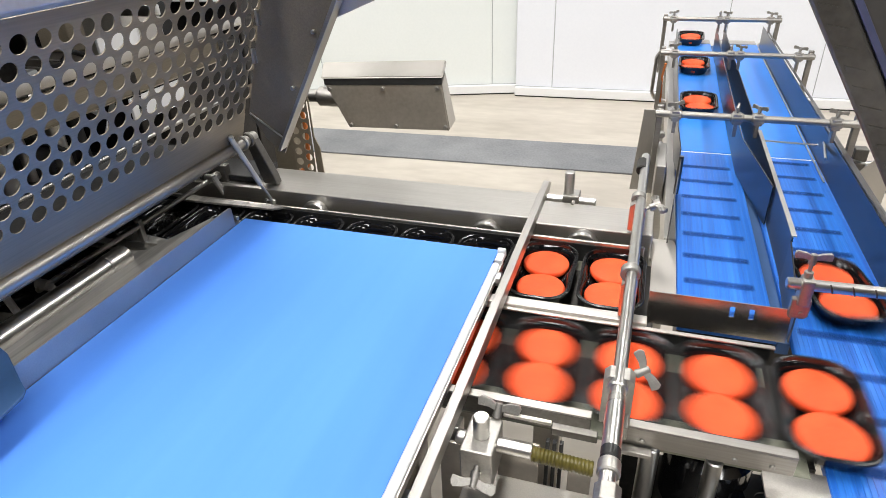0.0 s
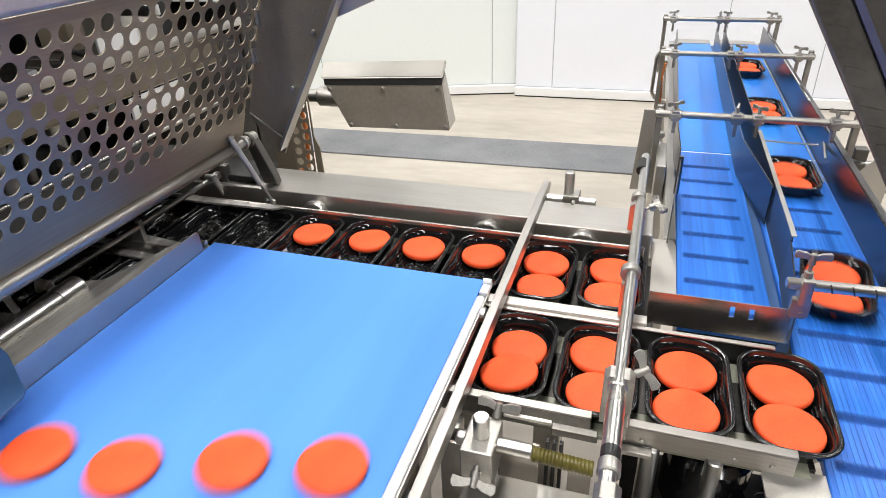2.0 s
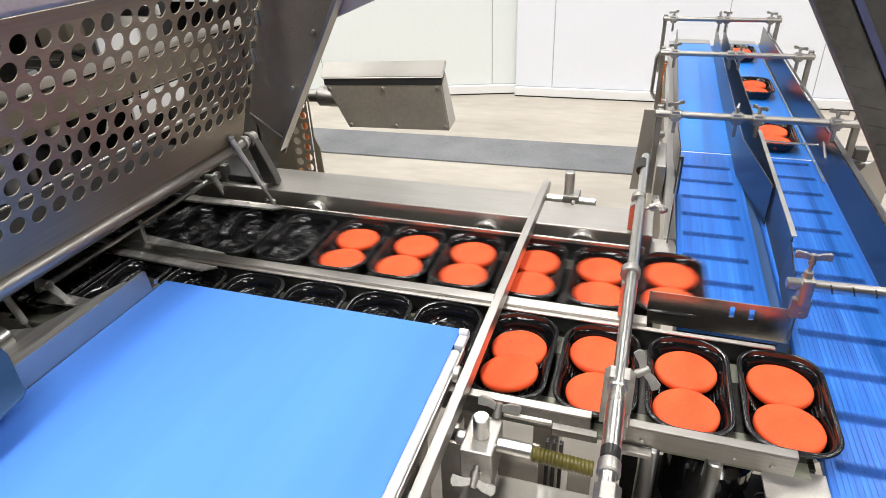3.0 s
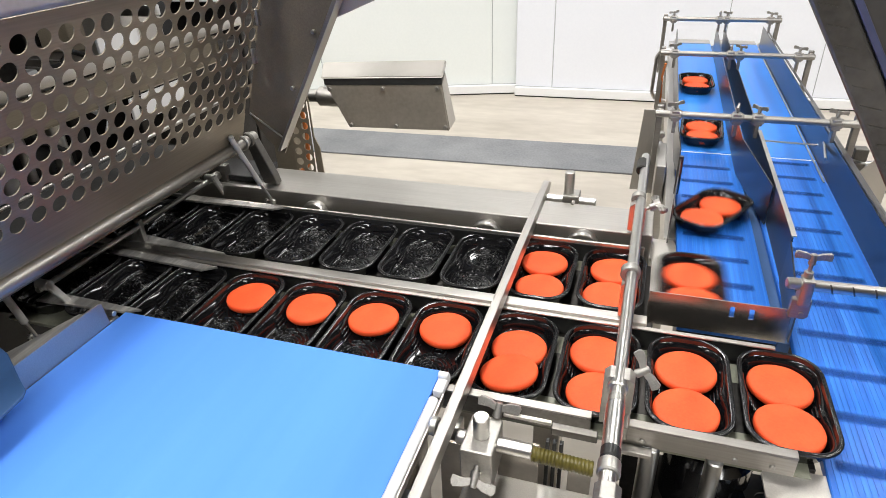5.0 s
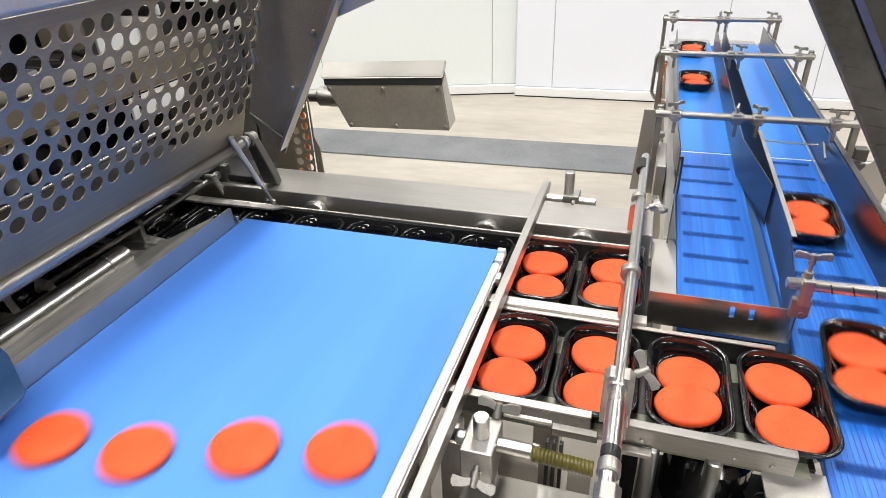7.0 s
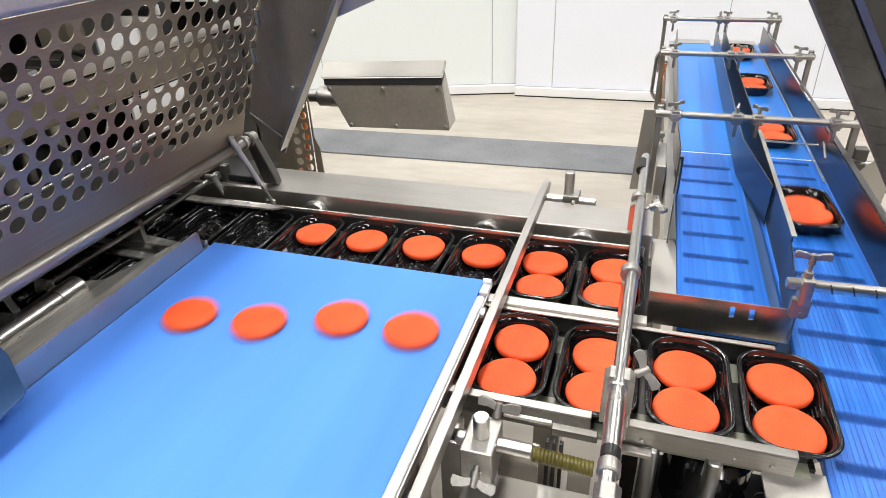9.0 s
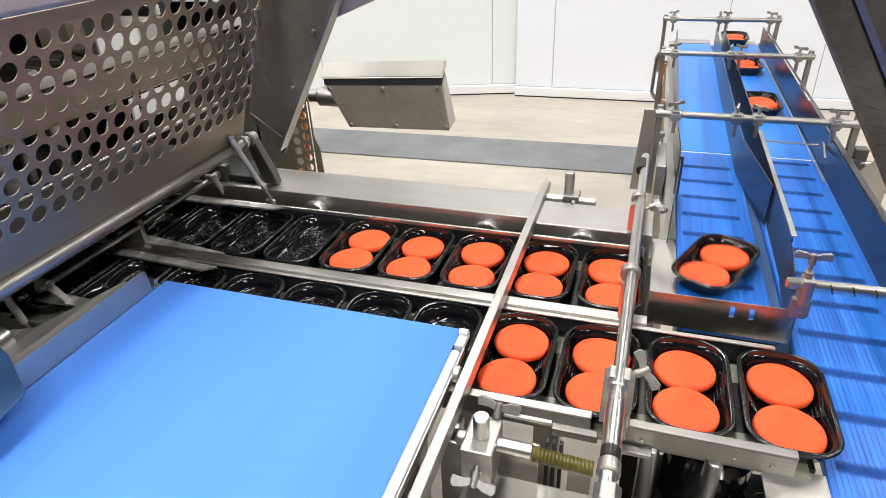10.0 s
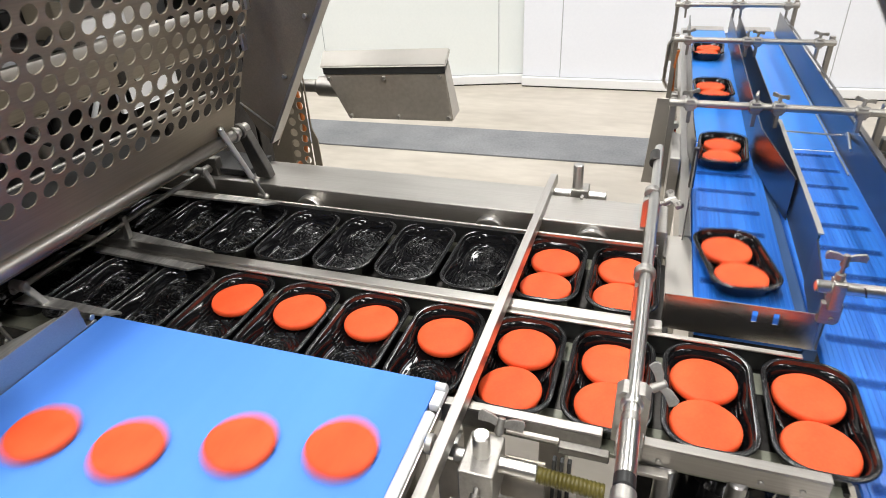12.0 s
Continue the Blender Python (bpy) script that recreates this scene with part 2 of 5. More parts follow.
def perforated(bm, origin, du, dv, width, height, holes, radius, pu, pv, thick, seg=16):
    """A sheet with round holes through it. holes: (u, v) centres on a staggered grid of pu by pv, each in its own cell."""
    o, du, dv = Vector(origin), Vector(du), Vector(dv)
    nn = du.cross(dv).normalized() * thick

    def pt(u, v, back):
        return o + du * u + dv * v + (nn if back else Vector())
    for u, v in holes:
        hu, hv = pu / 2, pv / 2
        ring, edge = [], []
        for k in range(seg):
            a = 2 * math.pi * k / seg
            c, s = math.cos(a), math.sin(a)
            q = min(hu / max(abs(c), 1e-6), hv / max(abs(s), 1e-6))
            ring.append((u + radius * c, v + radius * s))
            edge.append((u + q * c, v + q * s))
        for k in range(seg):
            # square the corners of the cell
            a, b = edge[k], edge[(k + 1) % seg]
            on_side = [abs(abs(p[0] - u) - hu) < 1e-6 for p in (a, b)]
            corner = None
            if on_side[0] != on_side[1]:
                corner = (u + math.copysign(hu, a[0] + b[0] - 2 * u), v + math.copysign(hv, a[1] + b[1] - 2 * v))
            for back in (False, True):
                loop = [pt(*ring[k], back), pt(*a, back)] + ([pt(*corner, back)] if corner else []) + [pt(*b, back), pt(*ring[(k + 1) % seg], back)]
                bm.faces.new([bm.verts.new(p) for p in loop])
            bm.faces.new([bm.verts.new(p) for p in (pt(*ring[k], False), pt(*ring[(k + 1) % seg], False), pt(*ring[(k + 1) % seg], True), pt(*ring[k], True))])
    bmesh.ops.remove_doubles(bm, verts=bm.verts, dist=1e-5)


# ---- hall ----
def hall():
    bm = bmesh.new()
    box(bm, (-7, -6, -H - 0.1), (8, 8, -H))
    solid("floor", bm, FLOOR_M, "smooth beige screed hall floor", "floor", "structure")
    bm = bmesh.new()
    prism(bm, [(-3.6, 2.98), (3.2, 3.19), (3.2, 3.71), (-3.6, 3.47)], "z", -H, -H + 0.012, 0.003)
    solid("floor_mat", bm, MAT_M, "long dark grey ribbed rubber mat on floor", "mat")
    # Walls and ceiling stand out of view, kept dark for the steel's reflections.
    for name, a, b in (("wall_north", (-7, 6.4, -H), (8, 6.6, 4.2)), ("wall_south", (-7, -6.2, -H), (8, -6.0, 4.2)),
                       ("wall_west", (-7.2, -6.2, -H), (-7, 6.6, 4.2)), ("wall_east", (8, -6.2, -H), (8.2, 6.6, 4.2))):
        bm = bmesh.new()
        box(bm, a, b)
        solid(name, bm, HALL_DARK, "unseen plain grey hall wall", "wall", "structure")
    bm = bmesh.new()
    box(bm, (-7.2, -6.2, 4.2), (8.2, 6.6, 4.3))
    solid("ceiling", bm, HALL_DARK, "unseen plain dark hall ceiling", "ceiling", "structure")
    # white stand partition in two runs, with joints and a plinth
    runs = [((-6.0, 3.32), (-0.395, 4.90), (0.0, 1.5, 2.7, 3.95, 5.56, 5.82)), ((-0.42, 4.81), (4.6, 4.93), (0.0, 0.34, 1.75, 2.5, 3.6, 5.02))]
    for (a, b, cuts), panel_m in zip(runs, (GLASS_WALL, COOL_WALL)):
        a, b = Vector(a), Vector(b)
        d = (b - a).normalized()
        wall = thing("partition_wall", (a.x, a.y, -H), "white exhibition stand partition with thin joints", "partition", "stand partitions", "structure")
        base = Matrix.Translation((a.x, a.y, -H)) @ pose(0, 0, 0, 0, 0, math.degrees(math.atan2(d.y, d.x)))
        for u, v in zip(cuts, cuts[1:]):
            bm = bmesh.new()
            box(bm, (u + 0.003, 0, 0.02), (v - 0.003, 0.06, 2.9), 0.004, 1, base)
            part("panel", bm, panel_m, wall)
            if u:
                bm = bmesh.new()
                box(bm, (u - 0.003, 0.006, 0.02), (u + 0.003, 0.05, 2.9), 0, 1, base)
                part("joint", bm, JOINT_M, wall, "thin grey aluminium joint")
        bm = bmesh.new()
        box(bm, (0, -0.045, 0.012), (cuts[-1], -0.001, 0.088), 0.006, 2, base)
        part("plinth", bm, WALL_M, wall, "low white plinth strip")
        # Black foot strip: the shade under the plinth is put into its colour.
        bm = bmesh.new()
        box(bm, (0.004, -0.030, 0), (cuts[-1] - 0.004, -0.002, 0.0115), 0, 1, base)
        part("shadow_gap", bm, RUBBER, wall, "black foot strip for the shade under the plinth")
        bm = bmesh.new()
        box(bm, (0.0, -0.008, 0.0885), (cuts[-1], -0.0012, 0.0925), 0, 1, base)
        part("seal", bm, JOINT_M, wall, "thin grey seal above the plinth")
    # ceiling luminaires
    lamp = None
    for ix in range(3):
        for iy in range(3):
            x, y = -3.2 + 3.4 * ix, -3.4 + 3.3 * iy
            if lamp is None:
                lamp = thing("ceiling_light", (x, y, 3.9), "long white ceiling luminaire with glowing diffuser", "ceiling light", "hall luminaires")
                bm = bmesh.new()
                box(bm, (x - 0.32, y - 1.1, 3.86), (x + 0.32, y + 1.1, 3.96), 0.01)
                part("housing", bm, WALL_M, lamp)
                bm = bmesh.new()
                box(bm, (x - 0.27, y - 1.05, 3.845), (x + 0.27, y + 1.05, 3.857), 0.004)
                part("diffuser", bm, DIFFUSER, lamp, "glowing white diffuser")
                bm = bmesh.new()
                for s in (-0.8, 0.8):
                    cyl(bm, (x, y + s, 3.955), (x, y + s, 4.2), 0.008, 8)
                part("suspension", bm, STEEL, lamp)
            else:
                copy_thing(lamp, Matrix.Translation((x, y, 3.9 + H)))
            data = bpy.data.lights.new("luminaire", "AREA")
            data.shape, data.size, data.size_y, data.energy, data.color = "RECTANGLE", 0.5, 2.0, LAMP_POWER, (1.0, 0.985, 0.965)
            l = new("luminaire", data)
            l.location = (x, y, 3.83 + H)


# ---- tray lanes and their frame ----
def lanes():
    bed = thing("lane_bed", (0, 0, -H), "dark steel bed plates under the tray lanes", "machine bed", kind="")
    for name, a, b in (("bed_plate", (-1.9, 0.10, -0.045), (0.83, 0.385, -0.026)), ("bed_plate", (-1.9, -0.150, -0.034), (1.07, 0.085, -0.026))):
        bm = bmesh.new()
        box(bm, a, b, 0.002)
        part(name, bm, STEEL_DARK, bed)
    for a, b in (((-0.5, -0.168, -0.0335), (1.06, -0.100, -0.0256)), ((-0.5, 0.020, -0.0335), (1.02, 0.072, -0.0256)), ((-0.5, 0.118, -0.0355), (0.80, 0.180, -0.0252)), ((-0.5, 0.325, -0.0355), (0.80, 0.368, -0.0252))):
        bm = bmesh.new()
        box(bm, a, b, 0.001)
        part("slide_pad", bm, SLIDE_PAD, bed, "pale grey-green plastic slide strip")
    for x in (-1.7, -0.6, 0.4):
        for y in (-0.12, 0.33):
            bm = bmesh.new()
            box(bm, (x - 0.03, y - 0.03, -H), (x + 0.03, y + 0.03, -0.044), 0.004)
            part("leg", bm, STEEL, bed)

    rail = thing("centre_rail", (0, 0.09, -0.026), "steel guide rail between the two tray lanes", "guide rail", "lane rails")
    bm = bmesh.new()
    box(bm, (-1.85, 0.084, -0.026), (0.815, 0.111, 0.026), 0.0025)
    part("rail_body", bm, STEEL, rail)
    bm = bmesh.new()
    box(bm, (-1.85, 0.0735, 0.0165), (1.033, 0.0835, 0.020), 0.001)
    part("wear_strip", bm, STEEL_MATT, rail, "thin bright wear strip")
    # Black strips added to keep orange reflections off the rail faces.
    bm = bmesh.new()
    box(bm, (-1.85, 0.0815, -0.0255), (1.028, 0.0835, 0.0163), 0)
    box(bm, (-1.85, 0.1112, -0.0255), (0.81, 0.1132, 0.018), 0)
    part("rail_black_strip", bm, BLACK, rail, "black strip hiding reflections on the rail")
    bm = bmesh.new()
    prism(bm, [(-0.42, 0.112), (-0.127, 0.112), (-0.135, 0.118), (-0.42, 0.152)], "z", 0.020, 0.0265, 0.001)
    part("cover_plate", bm, STEEL_PLATE, rail, "striped steel cover plate")
    bm = bmesh.new()
    prism(bm, [(-0.42, 0.060), (-0.15, 0.046), (-0.12, 0.068), (-0.42, 0.082)], "z", 0.014, 0.0205, 0.001)
    part("cover_plate", bm, STEEL_PLATE, rail)

    rail = thing("back_rail", (0, 0.37, -0.026), "steel guide rail behind the far tray lane", "guide rail", "lane rails")
    bm = bmesh.new()
    box(bm, (-1.85, 0.372, -0.026), (0.80, 0.380, 0.026), 0.002)
    part("rail_body", bm, STEEL, rail)
    bm = bmesh.new()
    prism(bm, [(-0.45, 0.345), (-0.15, 0.352), (-0.12, 0.371), (-0.45, 0.371)], "z", 0.020, 0.0262, 0.001)
    part("cover_plate", bm, STEEL_PLATE, rail)

    # The far rail has the same added strip against reflections.
    bm = bmesh.new()
    box(bm, (-1.85, 0.3695, -0.0255), (0.79, 0.3718, 0.018), 0)
    part("rail_black_strip", bm, BLACK, rail, "black strip hiding reflections on the rail")

    rail = thing("front_rail", (0.8, -0.18, -0.026), "bright steel angle rail in front of the near tray lane", "guide rail", "lane rails")
    for x0, x1 in ((0.50, 0.742), (0.79, 1.030)):
        bm = bmesh.new()
        box(bm, (x0, -0.1865, -0.010), (x1, -0.183, 0.0235), 0.001)
        # Left web takes a darker steel: its dark reflection is put into the colour.
        part("web", bm, STEEL_BRACKET if x0 < 0.6 else STEEL_RAIL, rail)
        bm = bmesh.new()
        box(bm, (x0, -0.187, 0.024), (x1, -0.171, 0.028), 0.001)
        part("flange", bm, STEEL_RAIL, rail, "brushed top flange")
    for x in (0.82, 0.95, 1.0):
        bm = bmesh.new()
        cyl(bm, (x, -0.190, 0.002), (x, -0.186, 0.002), 0.004, 10, chamfer=0.001)
        part("bolt", bm, STEEL_CAST, rail)
    bm = bmesh.new()
    box(bm, (0.785, -0.205, -0.012), (0.835, -0.188, -0.008), 0.001)
    box(bm, (0.785, -0.192, -0.03), (0.835, -0.188, -0.008), 0.001)
    part("bracket", bm, STEEL, rail)
    bm = bmesh.new()
    prism(bm, [(-0.42, -0.150), (-0.20, -0.137), (-0.17, -0.120), (-0.42, -0.115)], "z", 0.016, 0.022, 0.001)
    part("cover_plate", bm, STEEL_PLATE, rail)

    beam = thing("back_beam", (0.1, 0.48, -H), "wide brushed stainless box beam behind the tray lanes", "machine frame")
    bm = bmesh.new()
    prism(bm, [(0.414, -0.09), (0.414, 0.050), (0.556, 0.052), (0.556, -0.09)], "x", -0.62, 0.535, 0.003)
    part("beam_body", bm, STEEL, beam)
    bm = bmesh.new()
    prism(bm, [(0.410, -0.09), (0.410, 0.040), (0.535, 0.042), (0.535, -0.09)], "x", 0.540, 0.815, 0.003)
    part("beam_end", bm, STEEL, beam)
    for x in (-0.05, 0.425, 0.66):
        bm = bmesh.new()
        cyl(bm, (x, 0.390, 0.000), (x, 0.414, 0.000), 0.037, 28, chamfer=0.004)
        part("boss", bm, STEEL_POLISHED, beam, "round polished boss")
    # Black slab added for the hood's shade on the beam's left end.
    bm = bmesh.new()
    box(bm, (-0.62, 0.440, 0.0525), (-0.245, 0.556, 0.070), 0.003)
    part("dark_end_slab", bm, BLACK, beam, "black slab put over the beam's end to darken it")
    for x in (-0.45, 0.6):
        bm = bmesh.new()
        box(bm, (x - 0.04, 0.43, -H), (x + 0.04, 0.51, -0.088), 0.004)
        part("leg", bm, STEEL, beam)

    # body of the machine below the lanes
    frame_ = thing("machine_base", (0.4, -0.3, -H), "stainless machine base with plates below the lanes", "machine base")
    bm = bmesh.new()
    box(bm, (-1.6, -1.8, -H + 0.1), (0.46, -0.2, -0.22), 0.01)
    part("cabinet", bm, STEEL_MATT, frame_)
    for a, b in (((0.555, -0.48, -0.108), (0.80, -0.224, -0.100)), ((0.600, -0.206, -0.16), (0.668, -0.201, -0.035)), ((0.715, -0.206, -0.16), (0.752, -0.201, -0.055)), ((0.50, -0.215, -0.30), (0.59, -0.209, -0.06))):
        bm = bmesh.new()
        box(bm, a, b, 0.0015)
        part("plate", bm, STEEL_MATT if a[1] < -0.3 else STEEL_BOX, frame_)
    # Dark sheet added so that the space below the lanes stays dark.
    bm = bmesh.new()
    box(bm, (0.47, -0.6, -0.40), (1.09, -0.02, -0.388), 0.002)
    part("low_dark_sheet", bm, STEEL_DARK, frame_, "dark sheet added below the lanes")
    bm = bmesh.new()
    box(bm, (0.50, -0.195, -0.388), (0.53, -0.165, -0.046), 0.002)
    part("upright", bm, STEEL, frame_)
    for k in range(3):
        bm = bmesh.new()
        box(bm, (0.676 + 0.011 * k, -0.199, -0.30), (0.682 + 0.011 * k, -0.189, -0.03), 0.001)
        part("guide_strip", bm, BLACK, frame_, "narrow dark guide strip")
    for x, y, r in ((0.835, -0.168, 0.015), (0.928, -0.172, 0.013)):
        bm = bmesh.new()
        cyl(bm, (x, y, -0.388), (x, y, -0.022), r, 20, chamfer=0.002)
        part("column", bm, STEEL_POLISHED, frame_, "polished upright column")
    bm = bmesh.new()
    cyl(bm, (0.935, -0.085, -0.30), (0.935, -0.085, -0.07), 0.070, 36, chamfer=0.012)
    part("motor", bm, BLACK_TRAY, frame_, "round glossy black motor housing")
    bm = bmesh.new()
    box(bm, (0.80, -0.36, -0.20), (1.06, -0.02, -0.192), 0.002)
    part("under_plate", bm, STEEL_DARK, frame_)
    bm = bmesh.new()
    box(bm, (0.945, -0.30, -0.1915), (1.05, -0.16, -0.186), 0.002)
    part("light_pad", bm, BELT_EDGE, frame_, "white plastic pad")
    bm = bmesh.new()
    perforated(bm, (0.925, -0.30, -0.13), (1, 0, 0), (0, 1, 0), 0.2, 0.2, [(0.03 + 0.045 * i + 0.0225 * (j % 2), 0.03 + 0.045 * j) for i in range(2) for j in range(4)], 0.016, 0.045, 0.045, 0.003, 16)
    part("perforated_tread", bm, BLACK, frame_, "black plate with round holes")
    bm = bmesh.new()
    prism(bm, [(1.03, -0.60), (1.10, -0.60), (1.10, -0.154), (1.012, -0.154), (0.999, -0.160), (0.993, -0.172), (0.995, -0.215), (1.006, -0.232), (1.03, -0.236)], "z", -0.034, -0.028, 0.001)
    part("transfer_plate", bm, STEEL_MATT, frame_, "rounded plain transfer plate")


def wing_knob(name, at, axis, span, parent, size=1.0):
    """A cast wing screw: hub, stem and two ribbed wings; axis points from the screw to the head, span along the wings."""
    bm = bmesh.new()
    cyl(bm, (0, 0, 0), (0, 0, 0.024), 0.0075, 14, 0.006, 0.001)
    cyl(bm, (0, 0, -0.02), (0, 0, 0), 0.004, 10)
    for s in (-1, 1):
        prism(bm, [(s * 0.004, 0.010), (s * 0.016, 0.013), (s * 0.033, 0.012), (s * 0.035, 0.022), (s * 0.030, 0.029), (s * 0.014, 0.026), (s * 0.004, 0.021)], "y", -0.0035, 0.0035, 0.001)
        for k in range(4):
            box(bm, (s * (0.019 + 0.004 * k), -0.0045, 0.014), (s * (0.021 + 0.004 * k), 0.0045, 0.026), 0)
    w = Vector(axis).normalized()
    v = w.cross(Vector(span)).normalized()
    q = Matrix((v.cross(w), v, w)).transposed().to_4x4()
    bm.transform(Matrix.Translation(at) @ q @ Matrix.Scale(size, 4))
    return part(name, bm, STEEL_CAST, parent, "cast steel wing screw")


def guide_bar():
    bar = thing("cross_guide_bar", (0.538, 0.1, 0.03), "long flat stainless guide bar over both tray lanes", "guide bar")
    bm = bmesh.new()
    prism(bm, [(-0.445, 0.030), (-0.445, 0.058), (0.615, 0.062), (0.628, 0.052), (0.628, 0.032)], "x", 0.529, 0.546, 0.0012)
    part("bar", bm, STEEL_Y, bar)
    for y, z, xr, top in ((0.575, 0.030, 0.672, 0.112), (-0.255, 0.004, 0.664, 0.060)):
        bm = bmesh.new()
        cyl(bm, (0.545, y, z), (xr, y, z), 0.0115, 20, chamfer=0.0015)
        part("cross_rod", bm, STEEL_POLISHED, bar)
        bm = bmesh.new()
        cyl(bm, (0.602 - (0.016 if y < 0 else 0), y - 0.004, z - 0.09), (0.602 - (0.016 if y < 0 else 0), y - 0.004, top), 0.0125, 20, chamfer=0.002)
        part("post", bm, STEEL_POLISHED, bar)
    bm = bmesh.new()
    box(bm, (0.588, 0.552, 0.010), (0.630, 0.600, 0.052), 0.003)
    part("clamp_block", bm, STEEL_CAST, bar)
    bm = bmesh.new()
    box(bm, (0.561, -0.296, -0.055), (0.611, -0.220, 0.022), 0.003)
    part("clamp_block", bm, STEEL_CAST, bar)
    wing_knob("wing_screw", (0.600, -0.218, 0.022), (0.1, 0.5, 0.85), (1, 0, -0.1), bar)
    wing_knob("wing_screw", (0.588, -0.300, -0.012), (-0.05, -0.75, -0.66), (1, -0.1, -0.55), bar, 1.0)
    wing_knob("wing_screw", (0.612, 0.548, 0.025), (0.1, -0.9, -0.1), (0.2, 0, 1), bar, 0.8)
    bm = bmesh.new()
    prof = [(0.664 + 0.00275 * k, 0.0108 if k % 2 else 0.0122) for k in range(34)]
    loft(bm, [[(x, -0.255 + r * math.cos(2 * math.pi * j / 18), r * math.sin(2 * math.pi * j / 18) - 0.06 * (x - 0.664)) for j in range(18)] for x, r in prof], True, True)
    part("threaded_spindle", bm, OLIVE, bar, "olive plastic threaded spindle")
    bm = bmesh.new()
    box(bm, (0.61, -0.216, 0.024), (0.685, -0.209, 0.030), 0.001)
    part("slide_strip", bm, STEEL_MATT, bar)
    bm = bmesh.new()
    box(bm, (0.685, -0.220, 0.010), (0.755, -0.206, 0.024), 0.002)
    part("slide_block", bm, STEEL_BRACKET, bar)

    pole = thing("cross_pole", (0.775, 0.1, 0.1), "round polished steel pole with clamps over the lanes", "guide pole")
    bm = bmesh.new()
    cyl(bm, (0.773, -0.40, 0.118), (0.781, 0.70, 0.118), 0.0105, 24, chamfer=0.002)
    part("rod", bm, STEEL_POLISHED, pole)
    for y0, y1, r, mat in ((-0.335, -0.245, 0.0125, STEEL_POLISHED), (-0.245, -0.228, 0.0115, STEEL_CAST), (-0.345, -0.325, 0.0128, BLACK), (-0.215, -0.205, 0.0145, STEEL_POLISHED), (0.098, 0.118, 0.018, STEEL_CAST), (0.60, 0.66, 0.0135, STEEL_DARK), (-0.368, -0.347, 0.0145, STEEL_CAST), (0.425, 0.445, 0.016, STEEL_CAST)):
        bm = bmesh.new()
        cyl(bm, (0.774, y0, 0.118), (0.774, y1, 0.118), r, 24, chamfer=0.002)
        part("collar", bm, mat, pole)
    for y, z0, z1, w, mat in ((-0.185, 0.034, 0.126, 0.022, STEEL_CAST), (-0.40, 0.060, 0.130, 0.016, STEEL_CAST), (0.415, 0.050, 0.118, 0.0175, STEEL_POLISHED), (0.100, 0.032, 0.108, 0.0145, STEEL_POLISHED)):
        bm = bmesh.new()
        c = 0.008
        prism(bm, [(0.775 - w, z0), (0.775 + w, z0), (0.775 + w, z1 - c), (0.775 + w - c, z1), (0.775 - w + c, z1), (0.775 - w, z1 - c)], "y", y - 0.012, y + 0.014, 0.001)
        part("clamp_block", bm, mat, pole)
    wing_knob("wing_screw", (0.797, -0.166, 0.112), (0.80, 0.15, 0.5), (0.55, -0.45, -0.75), pole, 0.9)
    wing_knob("wing_screw", (0.775, -0.418, 0.080), (0.0, -0.55, -0.83), (1, 0, -0.15), pole, 1.1)
    wing_knob("wing_screw", (0.800, 0.43, 0.10), (0.9, 0.3, 0.35), (0.3, -0.9, 0), pole, 1.1)
    for y in (-0.40, 0.415):
        bm = bmesh.new()
        cyl(bm, (0.776, y, -0.15), (0.776, y, 0.062), 0.011, 18)
        part("upright", bm, STEEL, pole)
    bm = bmesh.new()
    box(bm, (0.760, -0.225, 0.034), (0.795, -0.150, 0.060), 0.002)
    part("foot_plate", bm, STEEL_CAST, pole)


